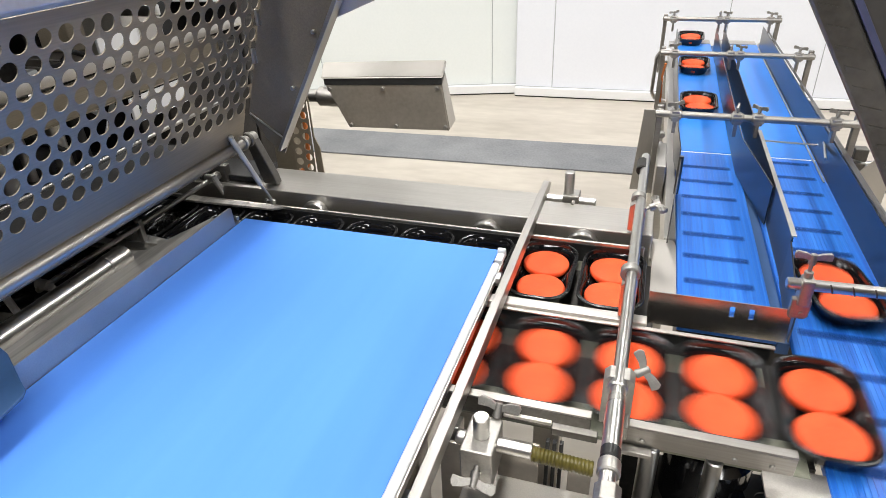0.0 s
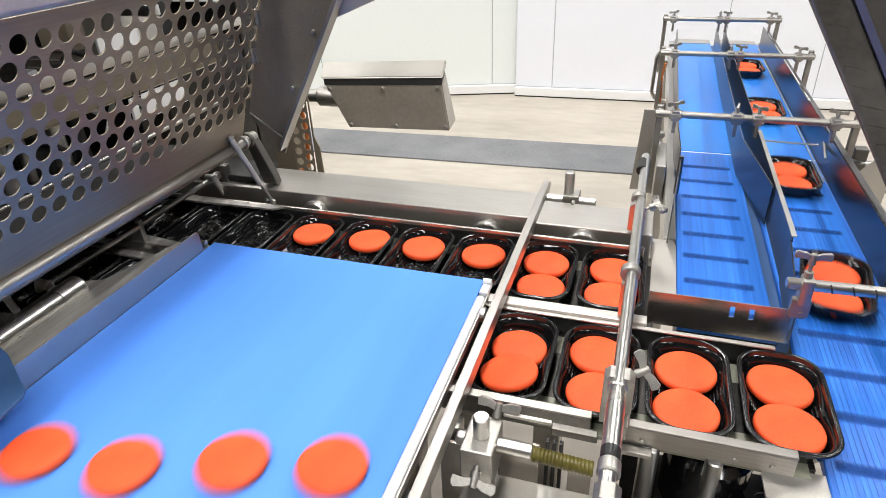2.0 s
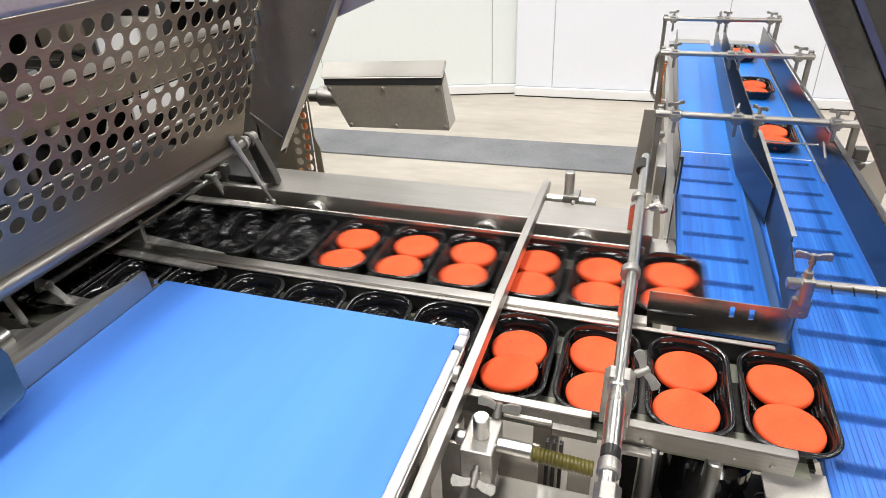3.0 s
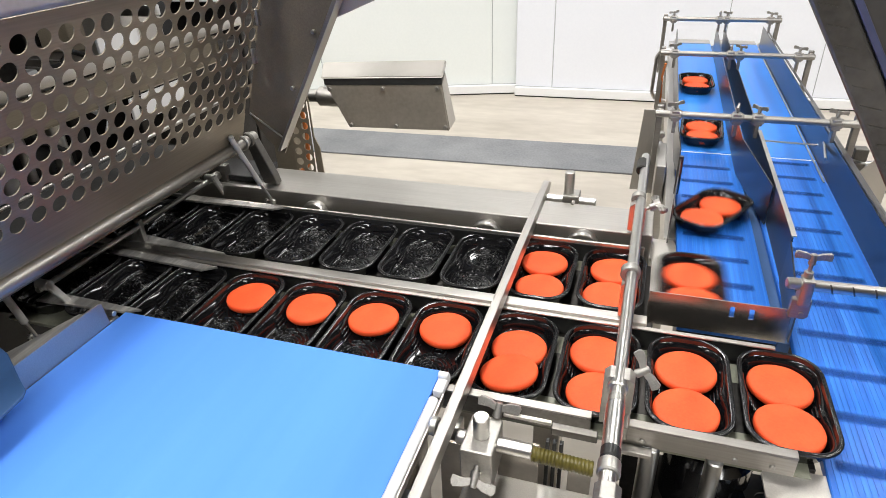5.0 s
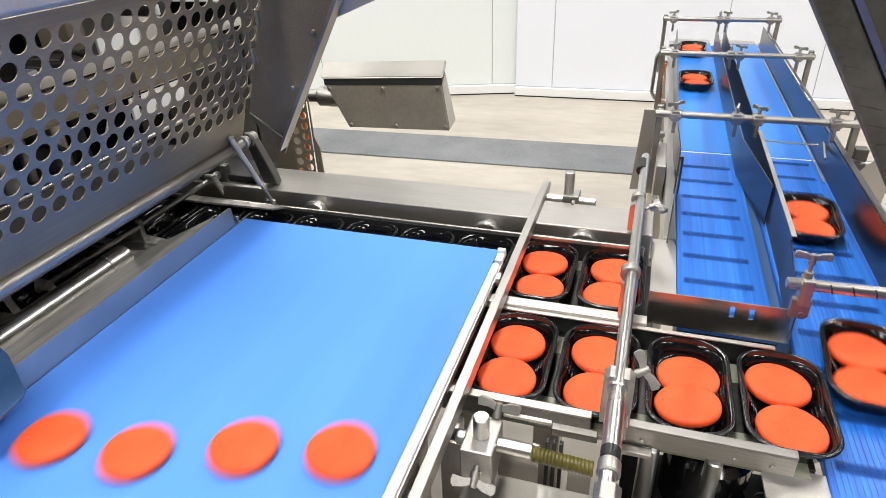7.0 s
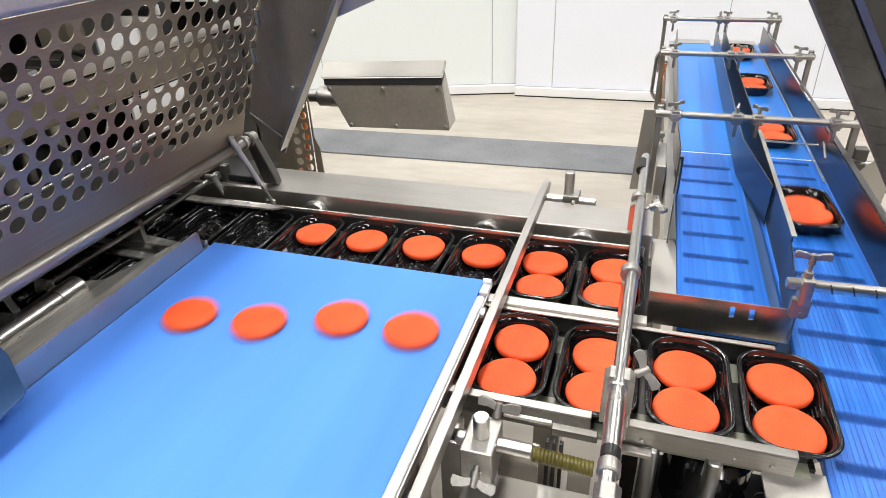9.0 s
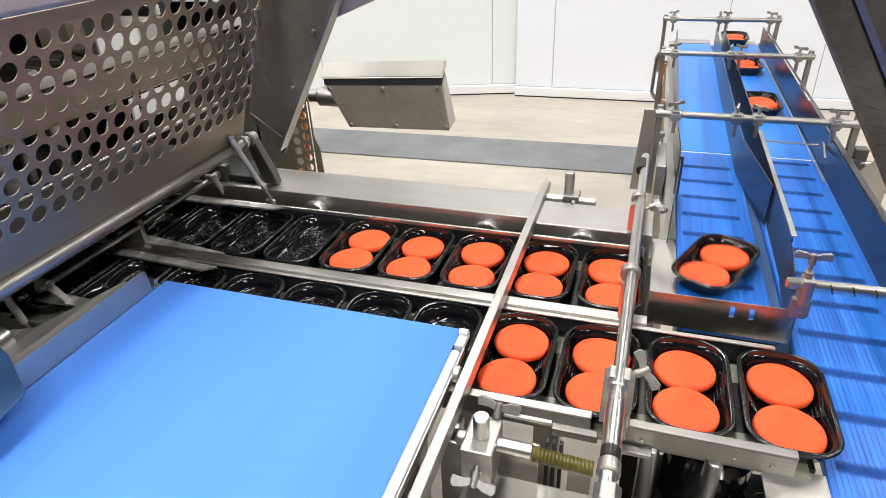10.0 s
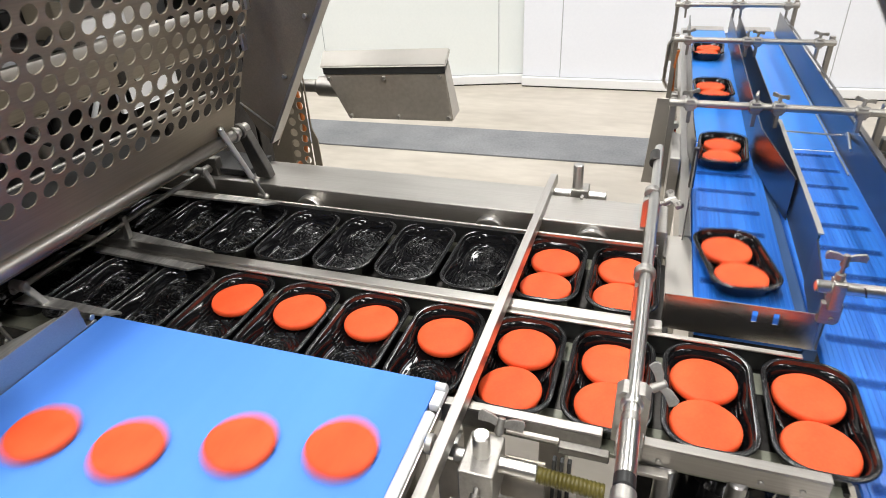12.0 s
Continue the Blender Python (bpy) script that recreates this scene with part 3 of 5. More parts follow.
# ---- outfeed conveyor ----
def outfeed():
    con = thing("outfeed_conveyor", (1.1, 1.2, -H), "two-lane outfeed conveyor with blue plastic belts", "conveyor")
    for x0, x1, y0 in ((0.876, 1.058, 0.17), (1.082, 1.287, -1.2)):
        bm = bmesh.new()
        box(bm, (x0, y0, -0.040), (x1, 1.140, -0.025), 0.002)
        belt = part("near_belt", bm, MODULE, con, "ribbed blue modular belt")
        n = int((x1 - x0) / 0.0085)
        for k in range(n):
            bm = bmesh.new()
            x = x0 + (k + 0.5) * (x1 - x0) / n
            box(bm, (x - 0.0022, y0 + 0.003, -0.0252), (x + 0.0022, 1.138, -0.0240), 0)
            part("rib", bm, MODULE, belt)
        # Dark bars drawn like soft shadows, with the fade put into alpha.
        rng = random.Random(4)
        y = y0 + 0.05
        while y < 1.1:
            bm = bmesh.new()
            skew = rng.uniform(-0.001, 0.001)
            prism(bm, [(x0 + 0.010, y - 0.007), (x1 - 0.022, y - 0.007 + skew), (x1 - 0.022, y + 0.025 + skew), (x0 + 0.010, y + 0.025)], "z", -0.0238, -0.0234)
            part("dark_bar", bm, BAR_BLUE, belt, "darker blue soft-edged bar")
            y += 0.112
        bm = bmesh.new()
        box(bm, (x0, 1.152, -0.040), (x1, 2.80, -0.0245), 0.002)
        part("far_belt", bm, MODULE_FAR, con, "smooth blue belt")
        bm = bmesh.new()
        box(bm, (x0, 1.1405, -0.040), (x1, 1.1515, -0.0262), 0.002)
        part("transfer_strip", bm, BELT_EDGE, con, "narrow white strip between belts")
        bm = bmesh.new()
        cyl(bm, (x0, 2.80, -0.052), (x1, 2.80, -0.052), 0.0265, 24)
        part("end_roller", bm, MODULE_FAR, con)
        bm = bmesh.new()
        box(bm, (x0, 2.828, -0.036), (x1, 2.92, -0.0262), 0.001)
        part("discharge_plate", bm, STEEL_MATT, con)
    bm = bmesh.new()
    box(bm, (1.0585, 0.17, -0.06), (1.0815, 2.80, -0.034), 0.001)
    part("centre_profile", bm, BLUE_PART, con)
    for x0, x1, y0 in ((0.846, 0.874, 0.52), (1.294, 1.322, -1.2)):
        bm = bmesh.new()
        box(bm, (x0, y0, -0.13), (x1, 2.84, -0.020), 0.003)
        part("side_frame", bm, STEEL_Y, con)
    bm = bmesh.new()
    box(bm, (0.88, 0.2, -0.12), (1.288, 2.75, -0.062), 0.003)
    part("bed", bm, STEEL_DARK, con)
    for y in (0.62, 1.45, 2.65):
        for x in (0.86, 1.308):
            bm = bmesh.new()
            box(bm, (x - 0.02, y - 0.02, -H), (x + 0.02, y + 0.02, -0.128), 0.003)
            part("leg", bm, STEEL, con)
    bm = bmesh.new()
    prism(bm, [(0.792, 0.515), (0.868, 0.515), (0.8745, 0.49), (0.8745, 0.255), (0.82, 0.25), (0.82, 0.412), (0.792, 0.44)], "z", -0.030, -0.0225, 0.001)
    part("transfer_plate", bm, STEEL_MATT, con, "plain steel transfer plate")
    # stop plate with two slots at the near end of the left lane
    bm = bmesh.new()
    z0, z1 = -0.018, 0.046
    lean = Matrix.Translation((0, 0.150, z0)) @ pose(0, 0, 0, -10.5, 0, 0) @ Matrix.Translation((0, -0.150, -z0))
    xs = [0.815, 0.962, 0.971, 0.996, 1.005, 1.066]
    for k in range(5):
        if k in (1, 3):
            box(bm, (xs[k], 0.150, z0), (xs[k + 1], 0.153, 0.019), 0, 1, lean)
            box(bm, (xs[k], 0.150, 0.040), (xs[k + 1], 0.153, z1 + 0.004), 0, 1, lean)
        else:
            box(bm, (xs[k], 0.150, z0), (xs[k + 1], 0.153, z1 + 0.004), 0, 1, lean)
    bmesh.ops.remove_doubles(bm, verts=bm.verts, dist=1e-5)
    part("stop_plate", bm, STEEL_MIRROR, con, "polished stop plate with two slots")

    # lane walls
    bm = bmesh.new()
    sheet_wall(bm, [(1.062, 2.64), (1.050, 1.9), (1.043, 1.1), (1.043, 0.97), (1.081, 0.665), (1.084, 0.645)], -0.018, [0.09, 0.09, 0.09, 0.09, 0.088, 0.086], 0.003)
    part("divider", bm, STEEL_WALL, con, "bent steel lane divider")
    bm = bmesh.new()
    sheet_wall(bm, [(1.096, 2.60), (1.094, 1.1), (1.088, 0.42), (1.087, 0.372)], -0.018, 0.09, 0.003)
    sheet_wall(bm, [(1.085, 0.370), (1.071, 0.153)], -0.018, [0.084, 0.060], 0.003)
    divider = part("divider", bm, STEEL_WALL, con)
    bm = bmesh.new()
    sheet_wall(bm, [(1.0945, 1.05), (1.091, 0.42), (1.090, 0.376)], 0.0905, 0.0935, 0.010)
    part("folded_edge", bm, STEEL_MATT, divider, "pale folded top edge")
    bm = bmesh.new()
    sheet_wall(bm, [(1.288, 2.72), (1.283, 1.2), (1.280, -0.7)], -0.018, [0.085, 0.085, 0.085], 0.003)
    box(bm, (1.2905, -0.7, 0.0855), (1.298, 2.62, 0.089), 0.001)
    box(bm, (1.283, -0.7, 0.0855), (1.2905, 1.4, 0.089), 0)
    part("side_wall", bm, STEEL_WALL, con)
    bm = bmesh.new()
    sheet_wall(bm, [(0.872, 2.60), (0.868, 1.04), (0.878, 0.93)], -0.018, [0.088, 0.088, 0.06], 0.003)
    part("side_wall", bm, STEEL_WALL, con)
    bm = bmesh.new()
    sheet_wall(bm, [(0.874, 0.79), (0.853, 0.49)], -0.018, [0.085, 0.085], 0.003)
    cyl(bm, (0.874, 0.79, -0.02), (0.874, 0.79, 0.092), 0.007, 14, chamfer=0.001)
    part("side_wall", bm, STEEL_WALL, con)
    bm = bmesh.new()
    tube(bm, [(1.10, 1.17, 0.02), (1.282, 1.16, 0.02)], 0.003)
    tube(bm, [(1.283, 1.10, 0.05), (1.262, 0.96, 0.05)], 0.004)
    part("spring_finger", bm, STEEL_POLISHED, con)
    bm = bmesh.new()
    tube(bm, [(1.282, 2.7, -0.0205), (1.275, 0.96, -0.0205)], 0.0028)
    part("edge_wire", bm, STEEL_POLISHED, con)

    # adjustable bar at the near end
    bm = bmesh.new()
    cyl(bm, (1.038, 0.142, 0.118), (1.50, 0.160, 0.115), 0.0105, 24, chamfer=0.002)
    part("near_bar", bm, STEEL_POLISHED, con, "polished round bar")
    for k in range(11):
        bm = bmesh.new()
        x = 1.105 + 0.034 * k
        y, z = 0.142 + (x - 1.038) * 0.039, 0.118 - (x - 1.038) * 0.0065
        n = 14
        loop = [(x + 0.022 * a / n, y + 0.0108 * math.cos(2 * math.pi * a / n + 2.2), z + 0.0108 * math.sin(2 * math.pi * a / n + 2.2)) for a in range(n // 2 + 2)]
        tube(bm, loop, 0.0015, 6)
        part("spiral_mark", bm, STEEL_BRACKET, con, "dark spiral line round the bar")
    bm = bmesh.new()
    box(bm, (1.060, 0.126, 0.080), (1.080, 0.156, 0.134), 0.004)
    cyl(bm, (1.068, 0.142, 0.132), (1.068, 0.142, 0.146), 0.0075, 14, chamfer=0.001)
    part("clamp_block", bm, STEEL_CAST, con)
    bm = bmesh.new()
    prism(bm, [(1.053, 0.050), (1.079, 0.050), (1.085, 0.056), (1.085, 0.090), (1.053, 0.090)], "y", 0.134, 0.148, 0.002)
    cyl(bm, (1.072, 0.1305, 0.062), (1.072, 0.1345, 0.062), 0.0042, 12, chamfer=0.001)
    part("clamp_plate", bm, STEEL_RAIL, con)
    wing_knob("wing_screw", (1.068, 0.142, 0.160), (0, 0, 1), (1, 0, 0), con, 0.85)

    for y, z, xl, xr, clamps in ((1.01, 0.138, 0.795, 1.345, (0.852, 1.020, 1.077, 1.275)), (1.81, 0.140, 0.797, 1.357, (0.852, 1.060, 1.094, 1.300)), (2.56, 0.143, 0.800, 1.340, (0.848, 1.062, 1.094, 1.290))):
        gate = thing("guide_gate", (1.08, y, -0.13), "steel cross bar on posts holding the lane walls", "guide gate", "conveyor gates")
        bm = bmesh.new()
        cyl(bm, (xl, y, z), (xr, y, z), 0.0105, 18, chamfer=0.0015)
        part("cross_bar", bm, STEEL_RAIL, gate)
        for x, foot in ((0.808, 0.8455), (xr - 0.012, 1.3225)):
            bm = bmesh.new()
            box(bm, (x - 0.009, y + 0.010, -0.13), (x + 0.009, y + 0.030, z + 0.02), 0.002)
            box(bm, (min(x, foot), y + 0.012, -0.10), (max(x, foot), y + 0.028, -0.07), 0.001)
            cyl(bm, (x, y + 0.004, z), (x, y + 0.012, z), 0.014, 16, chamfer=0.002)
            part("post", bm, STEEL_RAIL, gate)
        for k, x in enumerate(clamps):
            bm = bmesh.new()
            box(bm, (x - 0.012, y - 0.015, z - 0.018), (x + 0.012, y + 0.015, z + 0.015), 0.003)
            box(bm, (x - 0.005, y - 0.012, 0.084), (x + 0.005, y + 0.012, z - 0.014), 0.001)
            cyl(bm, (x - 0.017, y - 0.002, z), (x + 0.017, y - 0.002, z), 0.0145, 16, chamfer=0.002)
            clamp = part("clamp", bm, STEEL_RAIL, gate)
            wing_knob("wing_screw", (x, y, z + 0.018), (0.1 * (k - 1.5), 0.1, 1), (math.cos(0.5 + 0.9 * k), math.sin(0.5 + 0.9 * k), 0.2), clamp, 0.75)

    side = thing("conveyor_side_plate", (0.80, 1.08, -0.13), "plain steel mounting plate beside the conveyor", "mounting plate")
    bm = bmesh.new()
    prism(bm, [(0.746, -0.145), (0.836, -0.145), (0.795, 0.128), (0.762, 0.128)], "y", 1.075, 1.081, 0.001)
    part("plate", bm, STEEL_MATT, side)
    bm = bmesh.new()
    for z in (-0.06, -0.02, 0.02, 0.055):
        cyl(bm, (0.824, 1.05, z), (0.824, 1.075, z), 0.009, 12, chamfer=0.001)
    part("bolts", bm, STEEL_CAST, side)
    bm = bmesh.new()
    box(bm, (0.815, 0.86, -0.12), (0.842, 1.06, 0.03), 0.003)
    part("side_bracket", bm, STEEL, side)
    stand = thing("side_stand", (1.37, 0.93, -H), "dark steel stand with a folded bracket beside the conveyor", "stand")
    bm = bmesh.new()
    box(bm, (1.350, 1.03, -H), (1.385, 1.065, 0.060), 0.003)
    part("post", bm, STEEL_BRACKET, stand)
    bm = bmesh.new()
    prism(bm, [(1.335, -0.10), (1.42, -0.10), (1.42, 0.055), (1.375, 0.075), (1.335, 0.02)], "y", 0.93, 0.935, 0.001)
    prism(bm, [(1.335, -0.104), (1.42, -0.104), (1.42, -0.100), (1.335, -0.100)], "y", 0.80, 1.03)
    part("bracket", bm, STEEL_MATT, stand, "pale folded bracket")
    bm = bmesh.new()
    tube(bm, [(1.34, 1.028, 0.03), (1.36, 0.99, 0.035), (1.40, 0.97, 0.045)], 0.004)
    part("hook", bm, STEEL_POLISHED, stand)
    lead = thing("sensor_cable", (0.82, 1.85, -0.3), "orange cable looped beside the conveyor frame", "cable")
    bm = bmesh.new()
    tube(bm, [(0.822, 1.80, 0.10), (0.815, 1.82, 0.04), (0.820, 1.85, -0.05), (0.826, 1.84, -0.16), (0.82, 1.80, -0.30)], 0.005)
    part("cable_run", bm, ORANGE_CABLE, lead)
    rail = thing("hoop_rail", (0.80, 2.1, -0.13), "bent steel tube hoop beside the conveyor frame", "tube rail")
    bm = bmesh.new()
    pts = [(0.838, 1.95, 0.12), (0.80, 1.95, 0.115), (0.785, 1.95, 0.09), (0.782, 1.95, -0.06), (0.80, 1.95, -0.09), (0.845, 1.95, -0.10)]
    tube(bm, pts, 0.008, 10)
    part("tube", bm, STEEL_POLISHED, rail)


# ---- open hood with perforated guard ----
HX, HZ = -0.247, 0.186
HD = (0.317, 0.0, 0.948)


def on_hood(v, off=0.0):
    return HX + HD[0] * v - HD[2] * off, HZ + HD[2] * v + HD[0] * off


def hood():
    ob = thing("open_hood", (-0.25, 0.0, 0.15), "open stainless hood with round-hole perforated guard sheet", "machine hood")
    bm = bmesh.new()
    holes = []
    pu, pv = 0.0435, 0.038
    for r in range(9):
        for k in range(24):
            holes.append((0.02 + pu * k + (pu / 2 if r % 2 else 0) - 0.02, 0.100 + pv * r))
    perforated(bm, (HX, -0.6065, HZ), (0, 1, 0), HD, 1.0, 0.4, holes, 0.0158, pu, pv, -0.0022)
    part("perforated_sheet", bm, STEEL_HOOD, ob, "sheet with staggered round holes")
    bm = bmesh.new()

    def strip(v0, v1, y0, y1, t=0.003):
        (xa, za), (xb, zb) = on_hood(v0), on_hood(v1)
        (xc, zc), (xd, zd) = on_hood(v1, t), on_hood(v0, t)
        prism(bm, [(xa, za), (xb, zb), (xc, zc), (xd, zd)], "y", y0, y1)
    strip(0.004, 0.081, -0.75, 0.418)
    strip(0.4232, 0.445, -0.75, 0.418)
    part("sheet_border", bm, STEEL_HOOD, ob)
    bm = bmesh.new()
    (xa, za), (xb, zb) = on_hood(0.446), on_hood(0.54)
    prism(bm, [(xa + 0.002, za), (xa + 0.030, za + 0.01), (xb + 0.03, zb), (xb, zb)], "y", -0.75, 0.418, 0.003)
    # Pale silver paint stands in for brushed steel in the light.
    part("top_flange", bm, STRUT_PAINT, ob, "light folded top flange")
    bm = bmesh.new()
    cyl(bm, (HX + 0.004, -0.75, HZ - 0.004), (HX + 0.004, 0.466, HZ - 0.004), 0.0145, 24, chamfer=0.002)
    part("pivot_tube", bm, STEEL_RAIL, ob, "polished pivot tube")
    bm = bmesh.new()
    prism(bm, [(HX - 0.012, HZ + 0.006), (HX - 0.006, HZ - 0.03), (HX - 0.05, HZ - 0.045), (HX - 0.07, HZ - 0.03)], "y", -0.75, 0.40, 0.002)
    part("lower_fold", bm, STEEL_HOOD, ob)
    bm = bmesh.new()
    prism(bm, [(-0.212, 0.262), (-0.172, 0.195), (-0.126, 0.158), (0.083, 0.539), (0.205, 0.76), (-0.045, 0.76)], "y", 0.420, 0.426, 0.001)
    part("end_plate", bm, STEEL_HOOD, ob, "plain sheet end plate")
    bm = bmesh.new()
    prism(bm, [(-0.126, 0.176), (-0.117, 0.176), (0.092, 0.539), (0.214, 0.76), (0.205, 0.76)], "y", 0.388, 0.427, 0.001)
    part("end_flange", bm, STEEL_RAIL, ob)
    bm = bmesh.new()
    cyl(bm, (-0.206, 0.416, 0.264), (-0.118, 0.416, 0.203), 0.0025, 8)
    part("fold_line", bm, STEEL_POLISHED, ob)
    for x, z in ((0.010, 0.470), (-0.068, 0.335), (-0.030, 0.34)):
        bm = bmesh.new()
        cyl(bm, (x, 0.411, z), (x, 0.4205, z), 0.0055, 12, chamfer=0.001)
        part("bolt", bm, STEEL_CAST, ob)
    for z in (0.50, 0.41):
        bm = bmesh.new()
        box(bm, (-0.135 + (z - 0.5) * 0.33, 0.408, z - 0.018), (-0.128 + (z - 0.5) * 0.33, 0.4205, z + 0.018), 0.001)
        part("catch", bm, STEEL_POLISHED, ob)
    # bearing and strut at the far end
    bm = bmesh.new()
    cyl(bm, (HX + 0.004, 0.428, HZ - 0.004), (HX + 0.004, 0.440, HZ - 0.004), 0.020, 20, chamfer=0.002)
    prism(bm, [(HX - 0.016, HZ + 0.008), (HX + 0.012, HZ + 0.008), (-0.186, 0.078), (-0.180, 0.0535), (-0.222, 0.0535)], "y", 0.440, 0.466, 0.003)
    bracket = part("bearing_bracket", bm, STEEL_BRACKET, ob, "dark steel bearing bracket")
    bm = bmesh.new()
    box(bm, (HX - 0.020, 0.352, HZ + 0.012), (HX + 0.014, 0.372, HZ + 0.028), 0.002)
    cyl(bm, (HX - 0.012, 0.362, HZ + 0.026), (HX - 0.012, 0.362, HZ + 0.034), 0.005, 10, chamfer=0.001)
    cyl(bm, (HX + 0.008, 0.362, HZ + 0.026), (HX + 0.008, 0.362, HZ + 0.034), 0.005, 10, chamfer=0.001)
    part("tube_clamp", bm, STEEL_BRACKET, bracket)
    bm = bmesh.new()
    cyl(bm, (HX + 0.004, 0.404, HZ - 0.004), (HX + 0.004, 0.412, HZ - 0.004), 0.0205, 24, chamfer=0.002)
    part("bearing_ring", bm, STEEL_POLISHED, bracket, "bright bearing ring")
    for a, mid, b in (((-0.232, 0.352, 0.216), (-0.185, 0.372, 0.085), (-0.165, 0.385, 0.030)), ((-0.345, -0.252, 0.125), (-0.358, -0.228, 0.030), (-0.362, -0.214, -0.022))):
        bm = bmesh.new()
        cyl(bm, a, mid, 0.0072, 18, chamfer=0.001)
        strut = part("gas_strut", bm, STRUT_PAINT, ob, "slim gas strut")
        bm = bmesh.new()
        cyl(bm, mid, b, 0.0036, 12)
        part("piston_rod", bm, STEEL_POLISHED, strut)
        for at in (a, b):
            bm = bmesh.new()
            bmesh.ops.create_uvsphere(bm, u_segments=14, v_segments=8, radius=0.0085, matrix=Matrix.Translation(at))
            cyl(bm, (at[0] - 0.004, at[1], at[2]), (at[0] - 0.026, at[1] + 0.004, at[2] - 0.003), 0.0042, 10)
            cyl(bm, (at[0] - 0.020, at[1] + 0.003, at[2] - 0.002), (at[0] - 0.026, at[1] + 0.004, at[2] - 0.003), 0.0075, 6)
            part("ball_joint", bm, STEEL_POLISHED, strut, "bright ball joint")

    latch = thing("latch_shaft", (-0.39, 0.1, 0.07), "thin steel latch shaft with small levers under hood", "latch shaft")
    bm = bmesh.new()
    cyl(bm, (-0.364, -0.175, 0.07), (-0.364, 0.46, 0.07), 0.0065, 14)
    cyl(bm, (-0.364, 0.405, 0.07), (-0.364, 0.47, 0.07), 0.0125, 16, chamfer=0.002)
    part("shaft", bm, STEEL_RAIL, latch)
    for y, x in ((-0.160, -0.364), (0.395, -0.364)):
        bm = bmesh.new()
        prism(bm, [(y - 0.010, 0.080), (y + 0.004, 0.086), (y + 0.034, 0.018), (y + 0.022, 0.012)], "x", x + 0.010, x + 0.020, 0.002)
        cyl(bm, (x - 0.012, y, 0.076), (x + 0.018, y, 0.076), 0.011, 16, chamfer=0.001)
        part("lever", bm, STRUT_PAINT, latch, "bright flat lever")
    bm = bmesh.new()
    box(bm, (-0.371, 0.110, 0.028), (-0.357, 0.124, 0.085), 0.002)
    part("hanger", bm, STEEL_CAST, latch)
    bm = bmesh.new()
    box(bm, (-0.43, 0.43, 0.03), (-0.335, 0.455, 0.10), 0.004)
    part("shaft_bearing", bm, STEEL_BRACKET, latch)

    # machine parts seen through the holes of the guard
    inner = thing("portioning_unit", (-0.8, 0.1, -H), "steel portioning machine parts behind the guard sheet", "machine unit")
    # The deck, cover and rear panel are added to shut light out here.
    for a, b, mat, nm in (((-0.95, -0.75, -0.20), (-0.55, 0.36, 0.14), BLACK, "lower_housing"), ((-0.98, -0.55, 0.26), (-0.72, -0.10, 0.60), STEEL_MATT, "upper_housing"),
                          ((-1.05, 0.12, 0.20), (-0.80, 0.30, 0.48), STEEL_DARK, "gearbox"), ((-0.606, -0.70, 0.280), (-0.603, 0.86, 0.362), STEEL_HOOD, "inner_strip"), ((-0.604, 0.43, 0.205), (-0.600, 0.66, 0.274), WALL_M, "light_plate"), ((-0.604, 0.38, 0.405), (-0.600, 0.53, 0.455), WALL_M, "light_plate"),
                          ((-0.56, -0.75, 0.160), (-0.322, 0.40, 0.164), BLACK, "light_block_deck"), ((-0.80, -0.02, 0.15), (-0.68, 0.10, 0.40), BLACK, "valve_block"), ((-0.612, -0.75, 0.370), (-0.590, 1.02, 0.400), STEEL_MATT, "beam"),
                          ((-1.30, -0.85, 0.62), (-0.50, 0.60, 0.66), STEEL_DARK, "cover"), ((-1.30, -0.85, 0.15), (-1.27, 0.60, 0.62), STEEL_DARK, "light_block_rear"), ((-1.27, 0.45, -0.2), (-0.60, 0.48, 0.34), STEEL_DARK, "end_panel"), ((-1.28, -0.80, 0.05), (-0.96, 0.44, 0.10), BLACK, "shelf"), ((-0.95, -0.85, -H), (-0.60, 0.30, -0.21), STEEL_MATT, "pedestal")):
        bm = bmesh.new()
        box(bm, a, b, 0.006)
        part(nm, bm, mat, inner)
    bm = bmesh.new()
    cyl(bm, (-0.60, -0.70, 0.148), (-0.60, 0.80, 0.156), 0.006, 12)
    part("tie_rod", bm, STEEL_RAIL, inner, "thin polished tie rod")
    rng = random.Random(11)
    for k in range(34):
        x, y, z = rng.uniform(-1.05, -0.66), rng.uniform(-0.55, 0.40), rng.uniform(0.15, 0.50)
        mat = rng.choice((STEEL_POLISHED, STEEL_POLISHED, STEEL_MATT, BLACK, BELT_EDGE, STEEL_DARK))
        bm = bmesh.new()
        if k % 3 == 0:
            cyl(bm, (x, y - rng.uniform(0.02, 0.09), z), (x, y + rng.uniform(0.02, 0.09), z), rng.uniform(0.008, 0.026), 16, chamfer=0.002)
        elif k % 3 == 1:
            cyl(bm, (x, y, 0.139), (x, y, z), rng.uniform(0.008, 0.02), 14, chamfer=0.002)
        else:
            w, d, h = rng.uniform(0.015, 0.05), rng.uniform(0.015, 0.06), rng.uniform(0.015, 0.05)
            box(bm, (x - w, y - d, z - h), (x + w, y + d, z + h), 0.004)
        part("fitting", bm, mat, inner)
    for k in range(7):
        y, z = -0.50 + 0.14 * k, 0.20 + 0.05 * (k % 3)
        bm = bmesh.new()
        tube(bm, [(-0.62 - 0.05 * math.sin(0.5 * j), y + 0.05 * j + 0.02 * math.sin(j), z + 0.12 * math.sin(math.pi * j / 6)) for j in range(7)], 0.007, 10)
        part("hose", bm, BLACK if k % 2 else BELT_EDGE, inner, "thin plastic hose")
